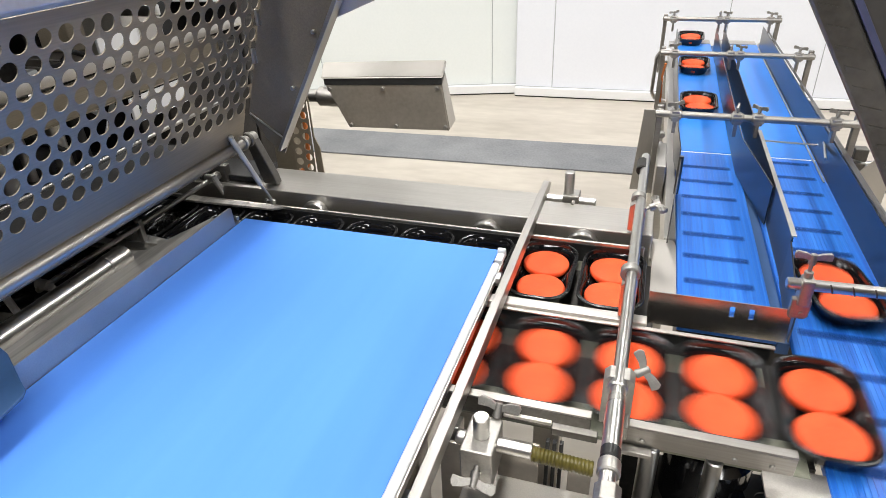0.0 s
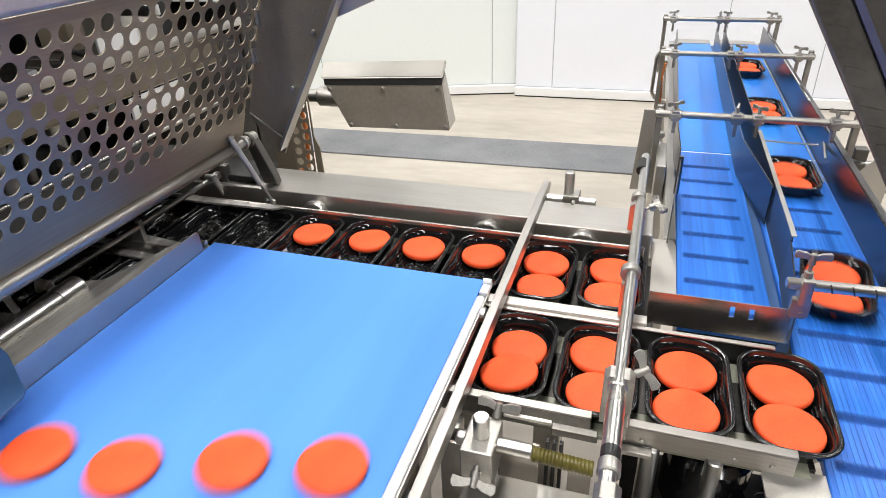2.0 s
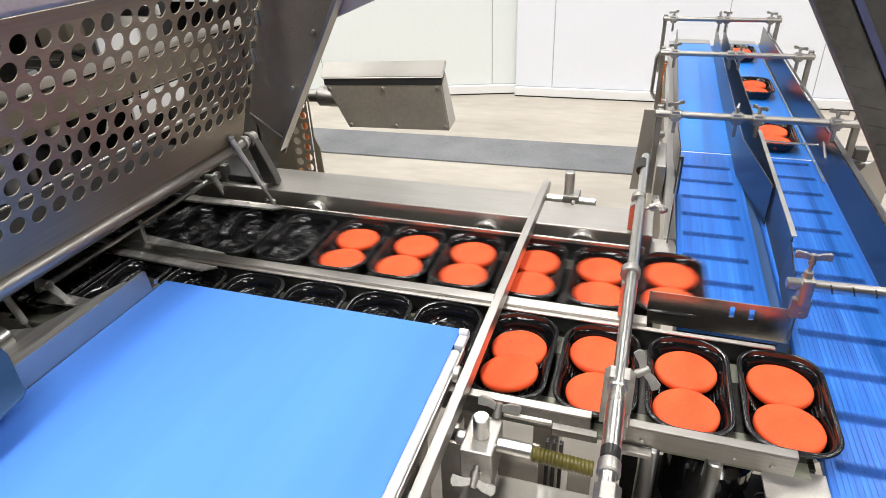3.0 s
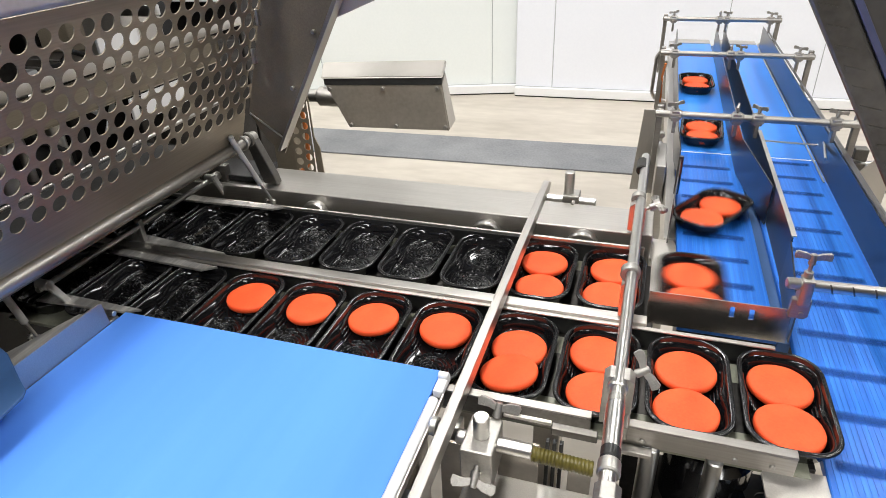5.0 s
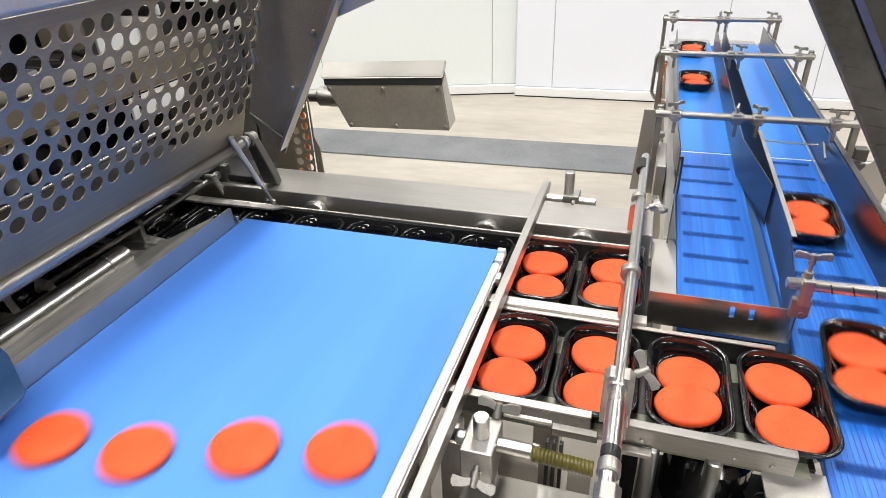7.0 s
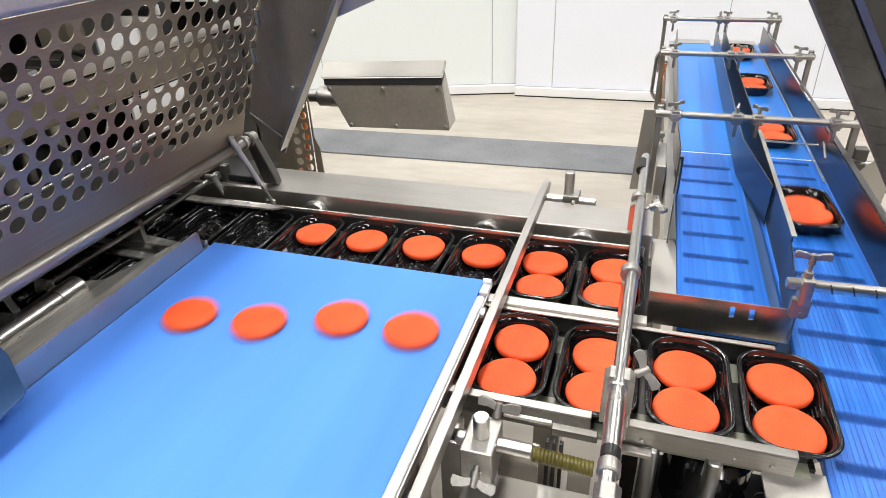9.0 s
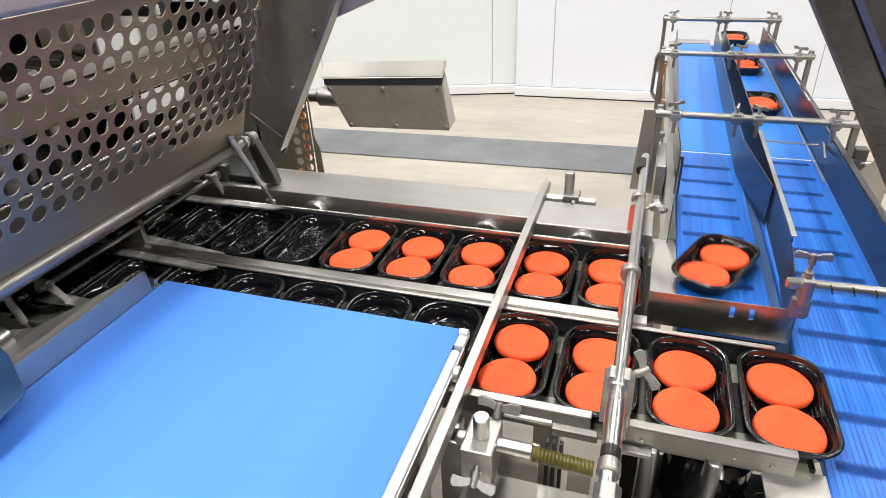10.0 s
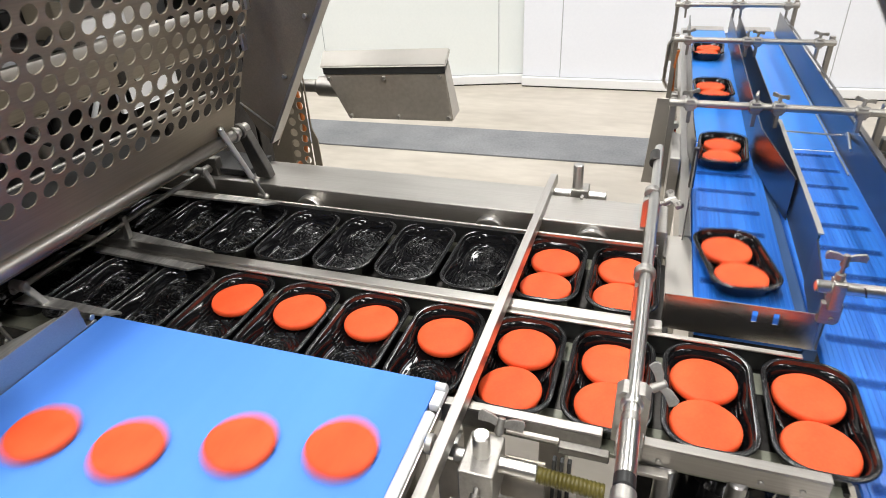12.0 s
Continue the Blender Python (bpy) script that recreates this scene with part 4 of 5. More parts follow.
    rear = thing("feeding_machine", (-1.3, 1.0, -H), "dark steel feeding machine standing behind the guard", "machine unit")
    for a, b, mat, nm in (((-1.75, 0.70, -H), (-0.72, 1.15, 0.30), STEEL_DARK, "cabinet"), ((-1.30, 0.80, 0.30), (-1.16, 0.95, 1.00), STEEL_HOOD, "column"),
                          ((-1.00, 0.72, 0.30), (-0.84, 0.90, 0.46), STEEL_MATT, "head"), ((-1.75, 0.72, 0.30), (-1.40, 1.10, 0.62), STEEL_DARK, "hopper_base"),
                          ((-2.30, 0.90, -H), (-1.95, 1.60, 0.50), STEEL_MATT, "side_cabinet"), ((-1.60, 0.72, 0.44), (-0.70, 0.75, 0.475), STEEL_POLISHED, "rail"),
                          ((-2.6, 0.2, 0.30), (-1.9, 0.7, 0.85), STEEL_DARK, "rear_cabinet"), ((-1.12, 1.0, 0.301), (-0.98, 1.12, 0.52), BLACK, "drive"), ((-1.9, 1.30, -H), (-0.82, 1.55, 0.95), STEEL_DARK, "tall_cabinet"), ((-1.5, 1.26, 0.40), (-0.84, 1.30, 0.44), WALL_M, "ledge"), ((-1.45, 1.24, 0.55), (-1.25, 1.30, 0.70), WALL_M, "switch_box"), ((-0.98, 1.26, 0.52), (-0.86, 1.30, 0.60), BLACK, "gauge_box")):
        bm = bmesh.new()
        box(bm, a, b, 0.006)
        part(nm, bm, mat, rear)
    for k in range(5):
        bm = bmesh.new()
        y = -0.42 + 0.16 * k
        cyl(bm, (-0.66, y, 0.14), (-0.66, y, 0.30), 0.022, 18, chamfer=0.003)
        cyl(bm, (-0.66, y, 0.30), (-0.66, y, 0.36), 0.012, 14)
        part("nozzle", bm, STEEL_POLISHED, inner)


def pillar_and_box():
    pil = thing("guard_pillar", (-0.36, 0.92, -H), "perforated steel pillar guard behind the beam", "guard pillar")
    bm = bmesh.new()
    perforated(bm, (-0.405, 0.90, -0.13), (1, 0, 0), (0, 0, 1), 0.08, 0.4, [(0.020 + 0.038 * i, 0.018 + 0.038 * j + (0.019 if i else 0)) for i in range(2) for j in range(12)], 0.0135, 0.038, 0.038, 0.003, 16)
    part("perforated_face", bm, STEEL_HOOD, pil)
    bm = bmesh.new()
    prism(bm, [(-0.325, -0.13), (-0.300, -0.115), (-0.303, -0.02), (-0.320, 0.02), (-0.326, 0.33)], "y", 0.903, 0.909, 0.001)
    part("edge_plate", bm, STEEL_HOOD, pil)
    bm = bmesh.new()
    box(bm, (-0.52, 0.95, -H), (-0.43, 1.04, 0.33), 0.004)
    part("post", bm, STEEL_HOOD, pil)
    bm = bmesh.new()
    tube(bm, [(-0.385, 0.93, 0.30), (-0.375, 0.93, 0.16), (-0.36, 0.93, 0.02), (-0.375, 0.93, -0.10), (-0.40, 0.90, -0.125)], 0.008)
    part("cable", bm, ORANGE_CABLE, pil, "orange cable")

    bx = thing("terminal_box", (-0.2, 1.4, -0.1), "stainless terminal box on a pipe arm", "terminal box")
    bm = bmesh.new()
    loft(bm, [[(-0.474, 1.305, 0.088), (0.022, 1.305, 0.112), (-0.004, 1.43, 0.130), (-0.52, 1.43, 0.106)],
              [(-0.390, 1.310, -0.088), (0.046, 1.310, -0.074), (0.046, 1.40, -0.060), (-0.40, 1.40, -0.074)]], True, True)
    bmesh.ops.bevel(bm, geom=bm.edges[:], offset=0.005, segments=3, affect="EDGES")
    part("housing", bm, STEEL_BOX, bx)
    bm = bmesh.new()
    loft(bm, [[(-0.474, 1.303, 0.086), (0.022, 1.303, 0.110), (-0.005, 1.428, 0.128), (-0.522, 1.428, 0.104)],
              [(-0.476, 1.303, 0.110), (0.023, 1.303, 0.134), (-0.004, 1.428, 0.152), (-0.524, 1.428, 0.126)]], True, True)
    part("gasket", bm, RUBBER, bx, "dark rubber gasket")
    bm = bmesh.new()
    loft(bm, [[(-0.484, 1.300, 0.107), (0.027, 1.300, 0.131), (0.002, 1.435, 0.150), (-0.54, 1.435, 0.124)],
              [(-0.484, 1.300, 0.116), (0.028, 1.300, 0.142), (0.002, 1.435, 0.172), (-0.54, 1.435, 0.144)]], True, True)
    bmesh.ops.bevel(bm, geom=bm.edges[:], offset=0.005, segments=3, affect="EDGES")
    part("lid", bm, STEEL_MATT, bx, "flat steel lid")
    for x, z in ((-0.452, 0.070), (-0.222, 0.082), (0.002, 0.094), (-0.375, -0.074), (-0.175, -0.066), (0.030, -0.058)):
        bm = bmesh.new()
        cyl(bm, (x, 1.296, z), (x, 1.314, z), 0.0085, 12, chamfer=0.001)
        part("screw", bm, STEEL_CAST, bx)
    bm = bmesh.new()
    cyl(bm, (-0.95, 1.37, 0.018), (-0.40, 1.37, 0.018), 0.026, 20)
    cyl(bm, (-0.545, 1.37, 0.018), (-0.440, 1.37, 0.018), 0.040, 24, chamfer=0.010)
    part("pipe_arm", bm, STEEL, bx)
    bm = bmesh.new()
    cyl(bm, (-0.95, 1.37, -H), (-0.95, 1.37, 0.05), 0.03, 20)
    part("pipe_stand", bm, STEEL, bx)

    cov = thing("dark_cover", (1.3, -0.2, 0.6), "dark steel cover flap leaning over the near side", "machine cover")
    bm = bmesh.new()
    prism(bm, [(0.797, 0.800), (1.065, 0.372), (1.70, 0.372), (1.70, 0.95), (0.797, 0.95)], "y", -0.205, -0.19, 0.002)
    part("flap", bm, HOOD_DARK, cov, "dark brown steel sheet")
    bm = bmesh.new()
    prism(bm, [(0.795, 0.800), (1.063, 0.372), (1.099, 0.372), (0.831, 0.800)], "y", -0.214, -0.2055, 0.003)
    band = part("edge_band", bm, STEEL_BRACKET, cov, "ribbed dull steel edge band")
    d = Vector((0.268, -0.428)).normalized()
    for k in range(22):
        u = Vector((0.797, 0.798)) + d * (0.012 + 0.0225 * k)
        bm = bmesh.new()
        prism(bm, [(u.x + 0.006, u.y), (u.x + 0.026, u.y - 0.004), (u.x + 0.026 + d.x * 0.007, u.y - 0.004 + d.y * 0.007), (u.x + 0.006 + d.x * 0.007, u.y + d.y * 0.007)], "y", -0.2155, -0.2142)
        part("rib", bm, STEEL_BRACKET, band)
    bm = bmesh.new()
    prism(bm, [(0.833, 0.800), (1.101, 0.372), (1.109, 0.372), (0.841, 0.800)], "y", -0.212, -0.2055, 0.001)
    part("edge_trim", bm, BLUE_TRIM, cov, "blue-grey edge trim")
    bm = bmesh.new()
    box(bm, (1.60, -0.189, -H), (1.66, -0.13, 0.90), 0.004)
    part("hinge_post", bm, HOOD_DARK, cov)
    top = thing("hood_panel", (0.02, 1.2, 0.5), "light steel panel edge above the terminal box", "machine panel")
    bm = bmesh.new()
    prism(bm, [(0.050, 0.60), (0.060, 0.497), (0.157, 0.534), (0.19, 0.60), (0.19, 0.70), (0.050, 0.70)], "y", 0.435, 0.45, 0.001)
    part("panel", bm, STEEL_MATT, top)
    blk = thing("blue_cover", (-0.3, -0.5, 0.085), "small dull blue plastic cover beside the belt", "plastic cover")
    bm = bmesh.new()
    prism(bm, [(-0.50, -0.66), (-0.070, -0.64), (-0.076, -0.489), (-0.083, -0.445), (-0.092, -0.432), (-0.123, -0.415), (-0.200, -0.371), (-0.50, -0.27)], "z", 0.095, 0.100, 0.002)
    part("cover", bm, BLUE_PART, blk)


# ---- shuttle belt ----
def shuttle():
    """Built with the nose of the belt at y = 0."""
    ob = thing("shuttle_conveyor", (0.15, 0, 0.028), "retracting light blue shuttle belt conveyor over the trays", "conveyor")
    bm = bmesh.new()
    n, r = 8, 0.0035
    prof = [(-1.6, 0.0285), (-1.6, 0.0355)] + [(-r + r * math.sin(math.pi * k / n), 0.032 + r * math.cos(math.pi * k / n)) for k in range(n + 1)]
    prism(bm, prof, "x", -0.176, 0.488)
    part("belt", bm, BELT, ob, "plain light blue belt")
    bm = bmesh.new()
    cyl(bm, (0.4985, -1.6, 0.0375), (0.4985, -0.075, 0.0375), 0.0088, 16)
    part("edge_guide", bm, BELT_EDGE, ob, "round white belt edge guide")
    bm = bmesh.new()
    box(bm, (0.5075, -1.6, 0.0285), (0.512, -0.06, 0.042), 0.001)
    part("side_plate", bm, STEEL_Y, ob)
    bm = bmesh.new()
    box(bm, (0.491, -0.060, 0.0290), (0.508, -0.012, 0.044), 0.003)
    cyl(bm, (0.491, -0.024, 0.047), (0.508, -0.024, 0.047), 0.0065, 16, chamfer=0.001)
    part("nose_clip", bm, BELT_EDGE, ob, "white nose clip")
    bm = bmesh.new()
    cyl(bm, (0.5115, -0.128, 0.040), (0.524, -0.128, 0.040), 0.0145, 24, chamfer=0.002)
    cyl(bm, (0.524, -0.128, 0.040), (0.5265, -0.128, 0.040), 0.007, 16, chamfer=0.001)
    part("side_roller", bm, STEEL_POLISHED, ob, "small steel side roller")
    bm = bmesh.new()
    prism(bm, [(-1.6, 0.0285), (-0.040, 0.0285), (-0.044, 0.083), (-0.050, 0.087), (-1.6, 0.087)], "x", -0.182, -0.178, 0.0008)
    part("side_fin", bm, STEEL_MATT, ob, "upright steel side fin")
    bm = bmesh.new()
    prism(bm, [(-0.330, -1.6), (-0.1825, -1.6), (-0.1825, -0.052), (-0.235, -0.052), (-0.262, -0.15), (-0.285, -0.23), (-0.330, -0.25)], "z", 0.046, 0.056, 0.002)
    part("drive_plate", bm, STEEL_PLATE, ob)
    bm = bmesh.new()
    cyl(bm, (-0.300, -1.6, 0.066), (-0.300, -0.315, 0.066), 0.023, 28)
    cyl(bm, (-0.300, -0.335, 0.066), (-0.300, -0.275, 0.066), 0.0255, 28, chamfer=0.003)
    part("drive_tube", bm, STEEL_POLISHED, ob, "polished drive tube")
    bm = bmesh.new()
    box(bm, (-0.208, -0.06, 0.0288), (-0.178, -0.018, 0.038), 0.002)
    cyl(bm, (-0.205, -0.022, 0.044), (-0.182, -0.022, 0.044), 0.006, 12, chamfer=0.001)
    part("nose_bracket", bm, STEEL_POLISHED, ob)
    return ob


# ---- trays and portions ----
TRAY_L, TRAY_W = 0.240, 0.136


def rounded(l, w, r, z, waist=0.0, seg=7):
    pts = []
    for cx, cy, a0 in ((w / 2 - r, l / 2 - r, 0), (-w / 2 + r, l / 2 - r, 90), (-w / 2 + r, -l / 2 + r, 180), (w / 2 - r, -l / 2 + r, 270)):
        for k in range(seg + 1):
            a = radians(a0 + 90 * k / seg)
            pts.append((cx + r * math.cos(a), cy + r * math.sin(a), z))
        if a0 in (90, 270):
            # the long sides, drawn in a little at the middle
            s = -1 if a0 == 90 else 1
            for y in ((0.6, 0.25, 0.0, -0.25, -0.6) if a0 == 90 else (-0.6, -0.25, 0.0, 0.25, 0.6)):
                yy = y * (l / 2 - r)
                pts.append((s * (w / 2 - waist * math.exp(-(yy / 0.02) ** 2)), yy, z))
    return pts


def tray_master():
    ob = thing("food_tray", (0, 0, 0), "glossy black plastic twin-portion food tray", "food tray", "trays on the line")
    bm = bmesh.new()
    rings = [rounded(TRAY_L, TRAY_W, 0.050, 0.032), rounded(TRAY_L + 0.001, TRAY_W + 0.001, 0.050, 0.0352), rounded(TRAY_L - 0.001, TRAY_W - 0.001, 0.050, 0.0368),
             rounded(TRAY_L - 0.004, TRAY_W - 0.004, 0.048, 0.0370), rounded(TRAY_L - 0.006, TRAY_W - 0.006, 0.047, 0.0355),
             rounded(TRAY_L - 0.009, TRAY_W - 0.009, 0.046, 0.0355), rounded(TRAY_L - 0.011, TRAY_W - 0.011, 0.045, 0.0372), rounded(TRAY_L - 0.014, TRAY_W - 0.014, 0.044, 0.0368),
             rounded(TRAY_L - 0.017, TRAY_W - 0.017, 0.043, 0.030), rounded(TRAY_L - 0.022, TRAY_W - 0.021, 0.042, 0.0285, 0.003),
             rounded(TRAY_L - 0.028, TRAY_W - 0.028, 0.041, 0.012, 0.007), rounded(TRAY_L - 0.034, TRAY_W - 0.034, 0.039, 0.005, 0.010),
             rounded(TRAY_L - 0.042, TRAY_W - 0.042, 0.036, 0.003, 0.012)]
    loft(bm, rings[8:], False, True)
    loft(bm, [rounded(TRAY_L - 0.012, TRAY_W - 0.012, 0.046, 0.032), rounded(TRAY_L - 0.028, TRAY_W - 0.028, 0.041, 0.006, 0.007), rounded(TRAY_L - 0.038, TRAY_W - 0.038, 0.037, 0.0, 0.010)], False, True)
    part("shell", bm, BLACK_TRAY, ob, smooth=50)
    bm = bmesh.new()
    loft(bm, rings[:9], False, False)
    part("rim", bm, TRAY_RIM, ob, "satin black moulded rim", smooth=60)

    bm = bmesh.new()
    rng = random.Random(3)

    def ridge(cy, rr, a0, a1, half=0.0013, high=0.0034):
        n = max(3, int((a1 - a0) * rr / 0.0035))
        rows = []
        for k in range(n + 1):
            a = a0 + (a1 - a0) * k / n
            wob = rr + 0.0006 * math.sin(5 * a + 40 * rr) + rng.uniform(-0.0002, 0.0002)
            end = 0.35 if k in (0, n) else 1.0
            rows.append([bm.verts.new(((wob + half * u) * math.cos(a), cy + (wob + half * u) * math.sin(a), 0.0029 + high * v * end)) for u, v in ((-1, 0), (-0.6, 0.75), (0, 1), (0.6, 0.75), (1, 0))])
        for p, q in zip(rows, rows[1:]):
            for k in range(4):
                bm.faces.new((p[k], p[k + 1], q[k + 1], q[k]))
    for cy in (-0.052, 0.052):
        for rr, pieces in ((0.0055, 1), (0.0125, 2), (0.0195, 3), (0.0270, 5), (0.0345, 7), (0.0425, 11)):
            start = rng.uniform(0, 6.28)
            for k in range(pieces):
                w = 2 * math.pi / pieces
                ridge(cy, rr, start + k * w, start + k * w + w * (0.93 if pieces < 5 else rng.uniform(0.6, 0.9)), 0.0012 if rr < 0.02 else 0.0015, 0.0032 if rr < 0.04 else 0.0050)
    for rr, spans in ((0.0075, ((0.4, 2.7), (3.5, 5.9))), (0.0145, ((-0.5, 0.5), (2.6, 3.6)))):
        for a0, a1 in spans:
            ridge(0.0, rr, a0, a1)
    part("embossed_base", bm, TRAY_BASE, ob, "embossed rings in the base", smooth=60)
    for s in (-1, 1):
        bm = bmesh.new()
        for k in range(4):
            x, z = s * (0.0395 + 0.0045 * k), 0.007 + 0.0058 * k
            y0 = -0.020 + 0.004 * k
            box(bm, (x - 0.0016, y0, z - 0.006), (x + 0.0016, y0 + 0.030 - 0.003 * k, z), 0.0006, 1)
        part("side_ribs", bm, TRAY_RIM, ob, "stepped side ribs", smooth=60)
    return ob


def patty_master():
    bm = bmesh.new()
    prof = [(0.0, 0.0150), (0.031, 0.0150), (0.0472, 0.0147), (0.0500, 0.0134), (0.0515, 0.0104), (0.0517, 0.0055), (0.0500, 0.0016), (0.046, 0.0)]
    seg = 40
    rings = []
    for r, z in prof[1:]:
        rings.append([(r * (1 + 0.008 * math.sin(3 * a + 1) + 0.006 * math.sin(5 * a)) * math.cos(a), r * (1 + 0.008 * math.sin(3 * a + 1)) * math.sin(a), z + 0.0005 * math.sin(4 * a + r * 90)) for a in (2 * math.pi * k / seg for k in range(seg))])
    loft(bm, rings, True, True)
    me = finish(bm, "patty", PATTY, 60)
    return tagged(new("patty", me), "round orange-red moulded food patty", "patty", "patties on the line")


# ---- times of the line ----
CYCLE = 6.64
FAR_SHIFTS = [2.95, 3.60, 4.25, 4.90, 9.58, 10.23, 10.88, 11.57]
NEAR_SHIFTS = [0.02, 0.69, 1.32, 5.985, 6.63, 7.28, 7.93]
FAR_Y, NEAR_Y, TRAY_Z = 0.258, -0.041, -0.0245
NOSE = {0: 0.272, 1: 0.143, 2: -0.030, 3: -0.150}
LAND = {0: 0.300, 1: 0.202, 2: 0.001, 3: -0.097}
# passing time of the first column over y = 0, and which of the four drops it is
ROWS_OF_FOUR = [(0.836, 0), (2.49, 1), (4.14, 2), (5.813, 3), (7.462, 0), (9.134, 1), (10.78, 2), (12.42, 3)]
COLUMN_X = (-0.033, 0.113, 0.262, 0.404)
STAGGER = (0.0, 0.014, 0.066, 0.098)
SPEED = 1.0
YAW = {4.25: -34, 4.90: 6, 11.57: 12, 10.88: -12, 10.23: 14, 9.58: -24, 2.95: 10, 3.60: -18, 0.69: -4, 1.32: -10, 0.02: -4, 5.985: -8, 6.63: -6, 7.28: 6}


def ease(a):
    a = min(max(a, 0.0), 1.0)
    return a * a * (3 - 2 * a)


def table(t, rows):
    if t <= rows[0][0]:
        return rows[0][1]
    for (a, u), (b, v) in zip(rows, rows[1:]):
        if t <= b:
            return u + (v - u) * (t - a) / (b - a)
    return rows[-1][1]


LEFT_Y = [(0.0, 0.258), (0.12, 0.285), (0.28, 0.306), (0.40, 0.374), (0.50, 0.440), (0.60, 0.508), (0.70, 0.610), (0.80, 0.712), (0.90, 0.815), (1.0, 0.915), (3.2, 2.995), (3.5, 3.28)]
RIGHT_Y = [(0.0, -0.041), (0.1, 0.0), (0.2, 0.030), (0.3, 0.060), (0.4, 0.108), (0.5, 0.198), (0.6, 0.285), (0.7, 0.378), (0.8, 0.474), (1.21, 0.853), (3.6, 3.076), (3.9, 3.355)]


def exit_pose(near, tau, yaw, k):
    """A tray from the end of its lane on to the outfeed belt, along it, and down on to the pile behind its far end."""
    if near:
        x = table(tau, [(-0.1, 1.036), (0.0, 1.105), (0.12, 1.180), (1.0, 1.186), (1.6, 1.178), (2.4, 1.178)])
        y = table(tau, [(-0.1, NEAR_Y)] + RIGHT_Y)
    else:
        x = table(tau, [(-0.1, 0.740), (0.0, 0.820), (0.1, 0.900), (0.2, 0.986), (0.32, 0.960), (0.5, 0.950), (0.8, 0.962), (1.1, 0.960), (1.4, 0.956), (3, 0.956)])
        y = table(tau, [(-0.1, FAR_Y)] + LEFT_Y)
    turn = yaw * ease((tau - 0.05) / 0.4) * (1 - 0.85 * ease((tau - 0.6) / 0.7))
    z, tilt = TRAY_Z, 0.0
    over = y - 2.93
    if over > 0:
        drop = min(over / 0.16, 1.0)
        y = 2.93 + 0.17 * drop
        z = TRAY_Z + (-H + 0.05 * k + 0.002 - TRAY_Z) * drop * drop
        tilt = -25 * math.sin(math.pi * drop)
    return pose(x, y, z + H, tilt, 0, turn)


def tray_pose(near, index, t, k):
    """index: the tray's place in its lane at the start; k: its place in the pile."""
    shifts, last = (NEAR_SHIFTS, 7) if near else (FAR_SHIFTS, 5)
    n = last - index            # the shift after these takes the tray off the lane
    if n < len(shifts) and t > shifts[n] - 0.1:
        return exit_pose(near, t - shifts[n], YAW.get(shifts[n], 9), k)
    x = index + sum(ease((t - s + 0.1) / 0.2) for s in shifts[:n])
    return pose(PITCH * x, NEAR_Y if near else FAR_Y, TRAY_Z + H)


def gone_pose(near, left_at, t, k):
    return exit_pose(near, t - left_at, 10 if near else -10, k)


def nose_at(t):
    y = NOSE[0]
    for c in (0, CYCLE):
        for t0, t1, a, b in ((1.10, 1.27, 0, 1), (2.70, 2.84, 1, 2), (4.24, 4.36, 2, 3), (5.81, 6.16, 3, 0)):
            if t >= t0 + c:
                y = NOSE[a] + (NOSE[b] - NOSE[a]) * ease((t - t0 - c) / (t1 - t0))
    return y


TIMES = [round(0.1 * k, 2) for k in range(121)]


def thinned(rows):
    """Leaves out rows that repeat both their neighbours."""
    def same(a, b):
        return all(abs(p - q) < 1e-6 for u, v in zip(a, b) for p, q in zip(u, v))
    return [r for k, r in enumerate(rows) if k in (0, len(rows) - 1) or not (same(rows[k - 1][1], r[1]) and same(r[1], rows[k + 1][1]))]


def patty_local(slot, rng):
    """A patty's place in its tray: slot 1 at the back, 0 at the front."""
    return pose(rng.uniform(-0.004, 0.004), (0.046 if slot else -0.056) + rng.uniform(-0.003, 0.003), 0.0115, rng.uniform(-1.5, 1.5), rng.uniform(-1.5, 1.5), rng.uniform(0, 80))


def falling(row, col, t, rest):
    """A portion on the shuttle belt, over its nose and into the tray; rest: the pose in which it lies then."""
    t0, drop = ROWS_OF_FOUR[row]
    x = COLUMN_X[col]
    off = STAGGER[col] - (0.034 if row == 5 and col == 3 else 0)
    leave = t0 + (NOSE[drop] - 0.012 - off) / SPEED
    belt_z = 0.0358 + H
    if t <= leave:
        return pose(x, max((t - t0) * SPEED + off, -1.45), belt_z, 0, 0, 20 * col)
    a = (t - leave) / 0.16
    if a >= 1:
        return rest
    p = rest.translation
    y0 = NOSE[drop] - 0.012
    return pose(x + (p.x - x) * a, y0 + (p.y - y0) * (1 - (1 - a) ** 1.5), belt_z + (p.z - belt_z) * a * a, -24 * math.sin(math.pi * a), 0, 20 * col)


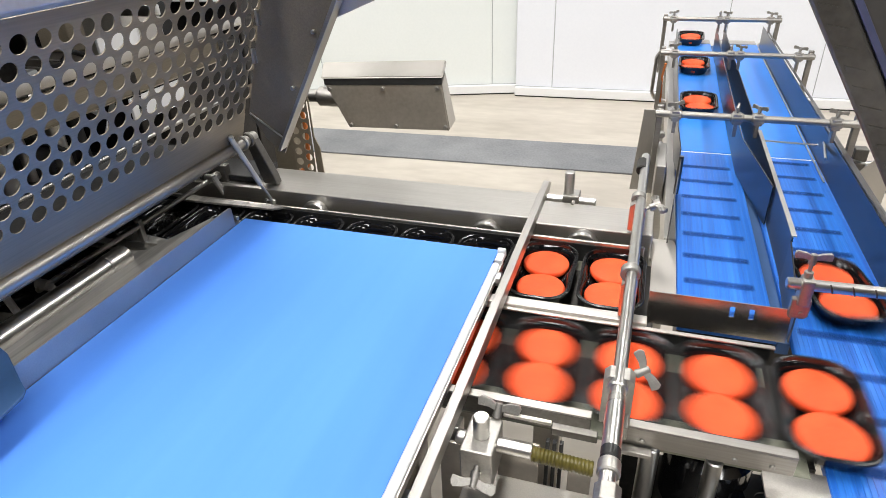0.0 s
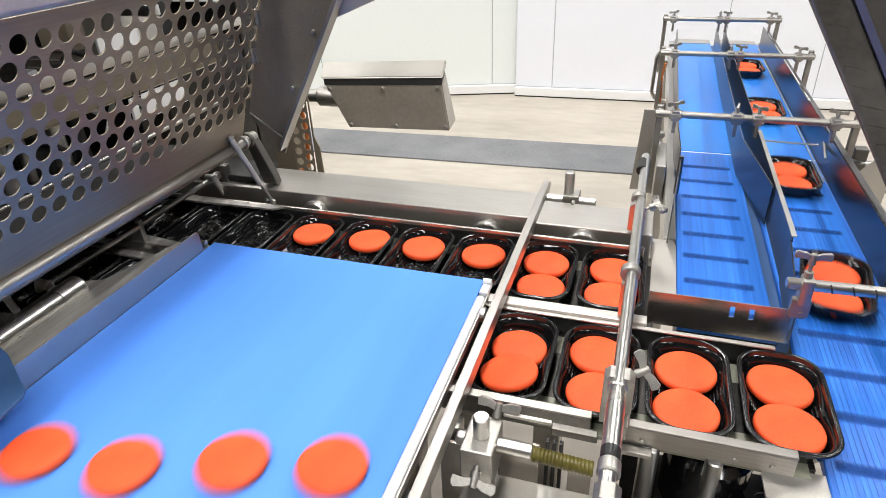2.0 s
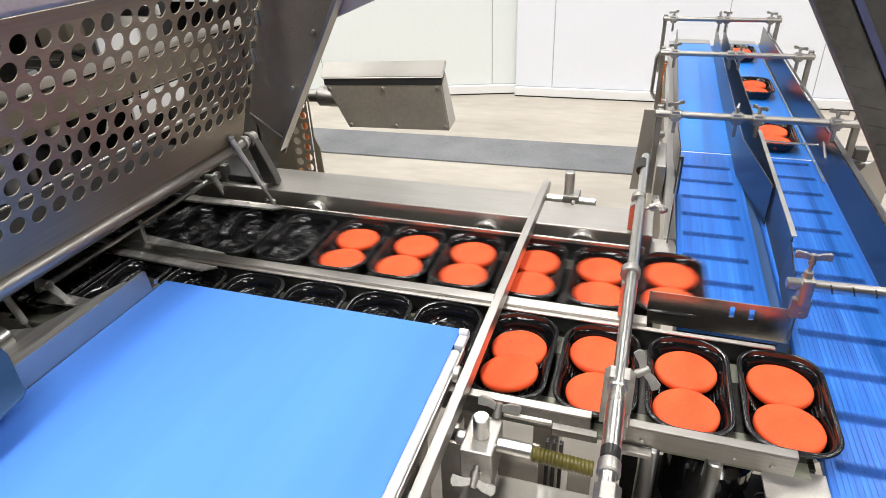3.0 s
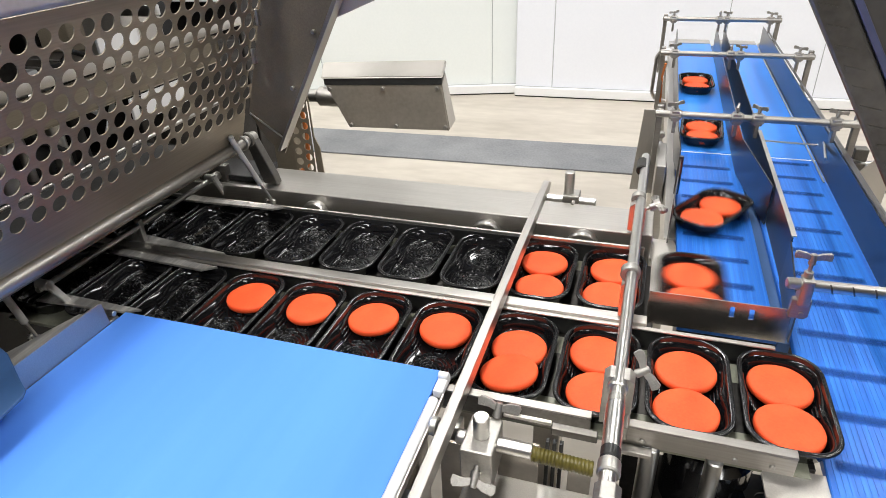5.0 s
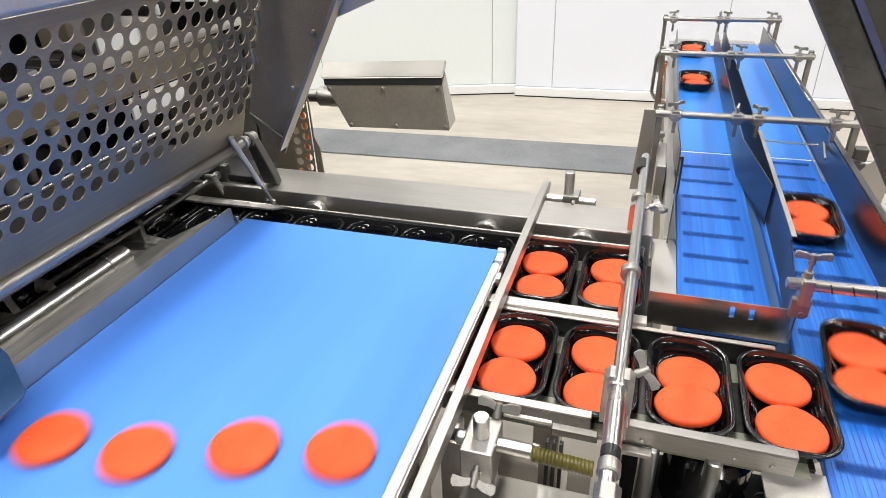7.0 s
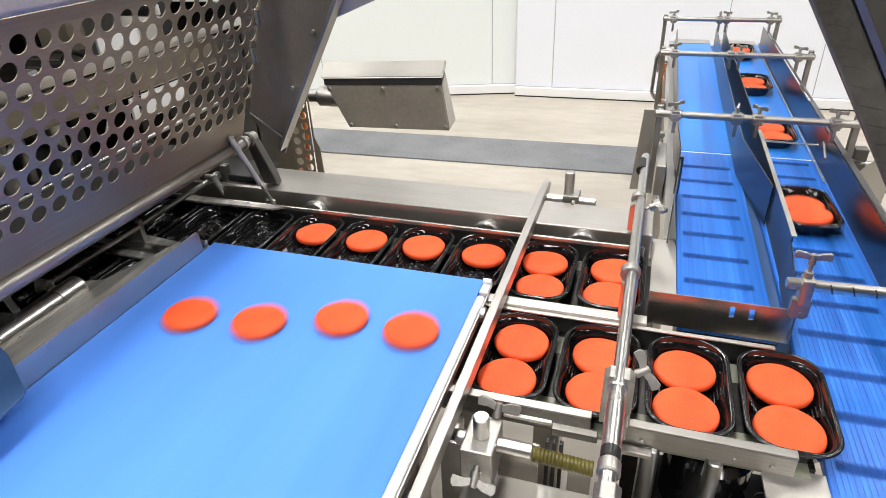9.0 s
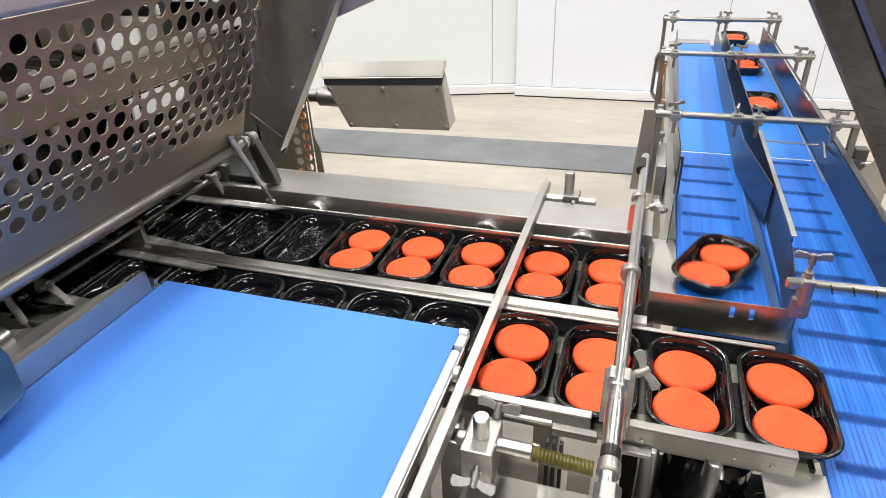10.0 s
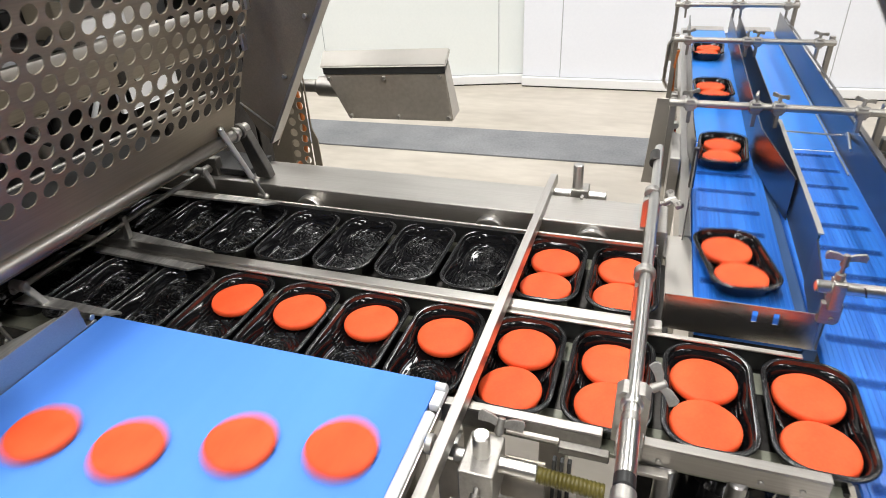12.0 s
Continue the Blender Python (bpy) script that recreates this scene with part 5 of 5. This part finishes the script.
def motions():
    rng = random.Random(7)
    ob = shuttle()
    base = Vector((0.15, 0, 0.028 + H))
    walk(ob, thinned([(t, Matrix.Translation(base + Vector((0, nose_at(t), 0)))) for t in TIMES]))

    tray, patty = tray_master(), patty_master()
    trays, patties = [], []

    def one_tray(where):
        trays.append((copy_thing(tray, Matrix()) if trays else tray, where))

    def one_patty(where):
        patties.append((copy_thing(patty, Matrix()) if patties else patty, where))

    def filled(where, lapped=False):
        for slot in (0, 1):
            m = patty_local(slot, rng)
            if lapped:
                m = pose(0.002, 0.029, 0.0115, 0, 0, 30) if slot else pose(0.0, -0.047, 0.0175, -9, 0, 60)
            one_patty(lambda t, m=m: where(t) @ m)

    # trays already on the outfeed at the start
    for k, left_at in enumerate((-3.04, -2.39, -1.74)):
        f = lambda t, s=left_at, k=k: gone_pose(False, s, t, k)
        one_tray(f)
        filled(f)
    f = lambda t: gone_pose(True, -0.66, t, 0)
    one_tray(f)
    filled(f)
    # far lane
    for index in range(5, -12, -1):
        f = lambda t, i=index: tray_pose(False, i, t, 3 + 5 - i)
        one_tray(f)
        if index >= 4:
            filled(f)
    # near lane
    for index in range(7, -11, -1):
        f = lambda t, i=index: tray_pose(True, i, t, 1 + 7 - i)
        one_tray(f)
        if index >= 1:
            filled(f, index == 1)
    # portions that fall during the clip
    for row, (t0, drop) in enumerate(ROWS_OF_FOUR):
        near = drop >= 2
        landed = t0 + NOSE[drop] / SPEED + 0.17
        for col in range(4):
            shifts = NEAR_SHIFTS if near else FAR_SHIFTS
            index = col - sum(1 for s in shifts if s < landed)
            m = patty_local(1 if drop in (0, 2) else 0, rng)
            f = lambda t, n=near, i=index, m=m: tray_pose(n, i, t, (1 + 7 if n else 3 + 5) - i) @ m
            one_patty(lambda t, f=f, row=row, col=col, landed=landed: falling(row, col, t, f(landed)) if t < landed else f(t))
    for o, where in trays + patties:
        walk(o, thinned([(t, where(t)) for t in TIMES]))


hall()
lanes()
guide_bar()
outfeed()
hood()
pillar_and_box()
motions()
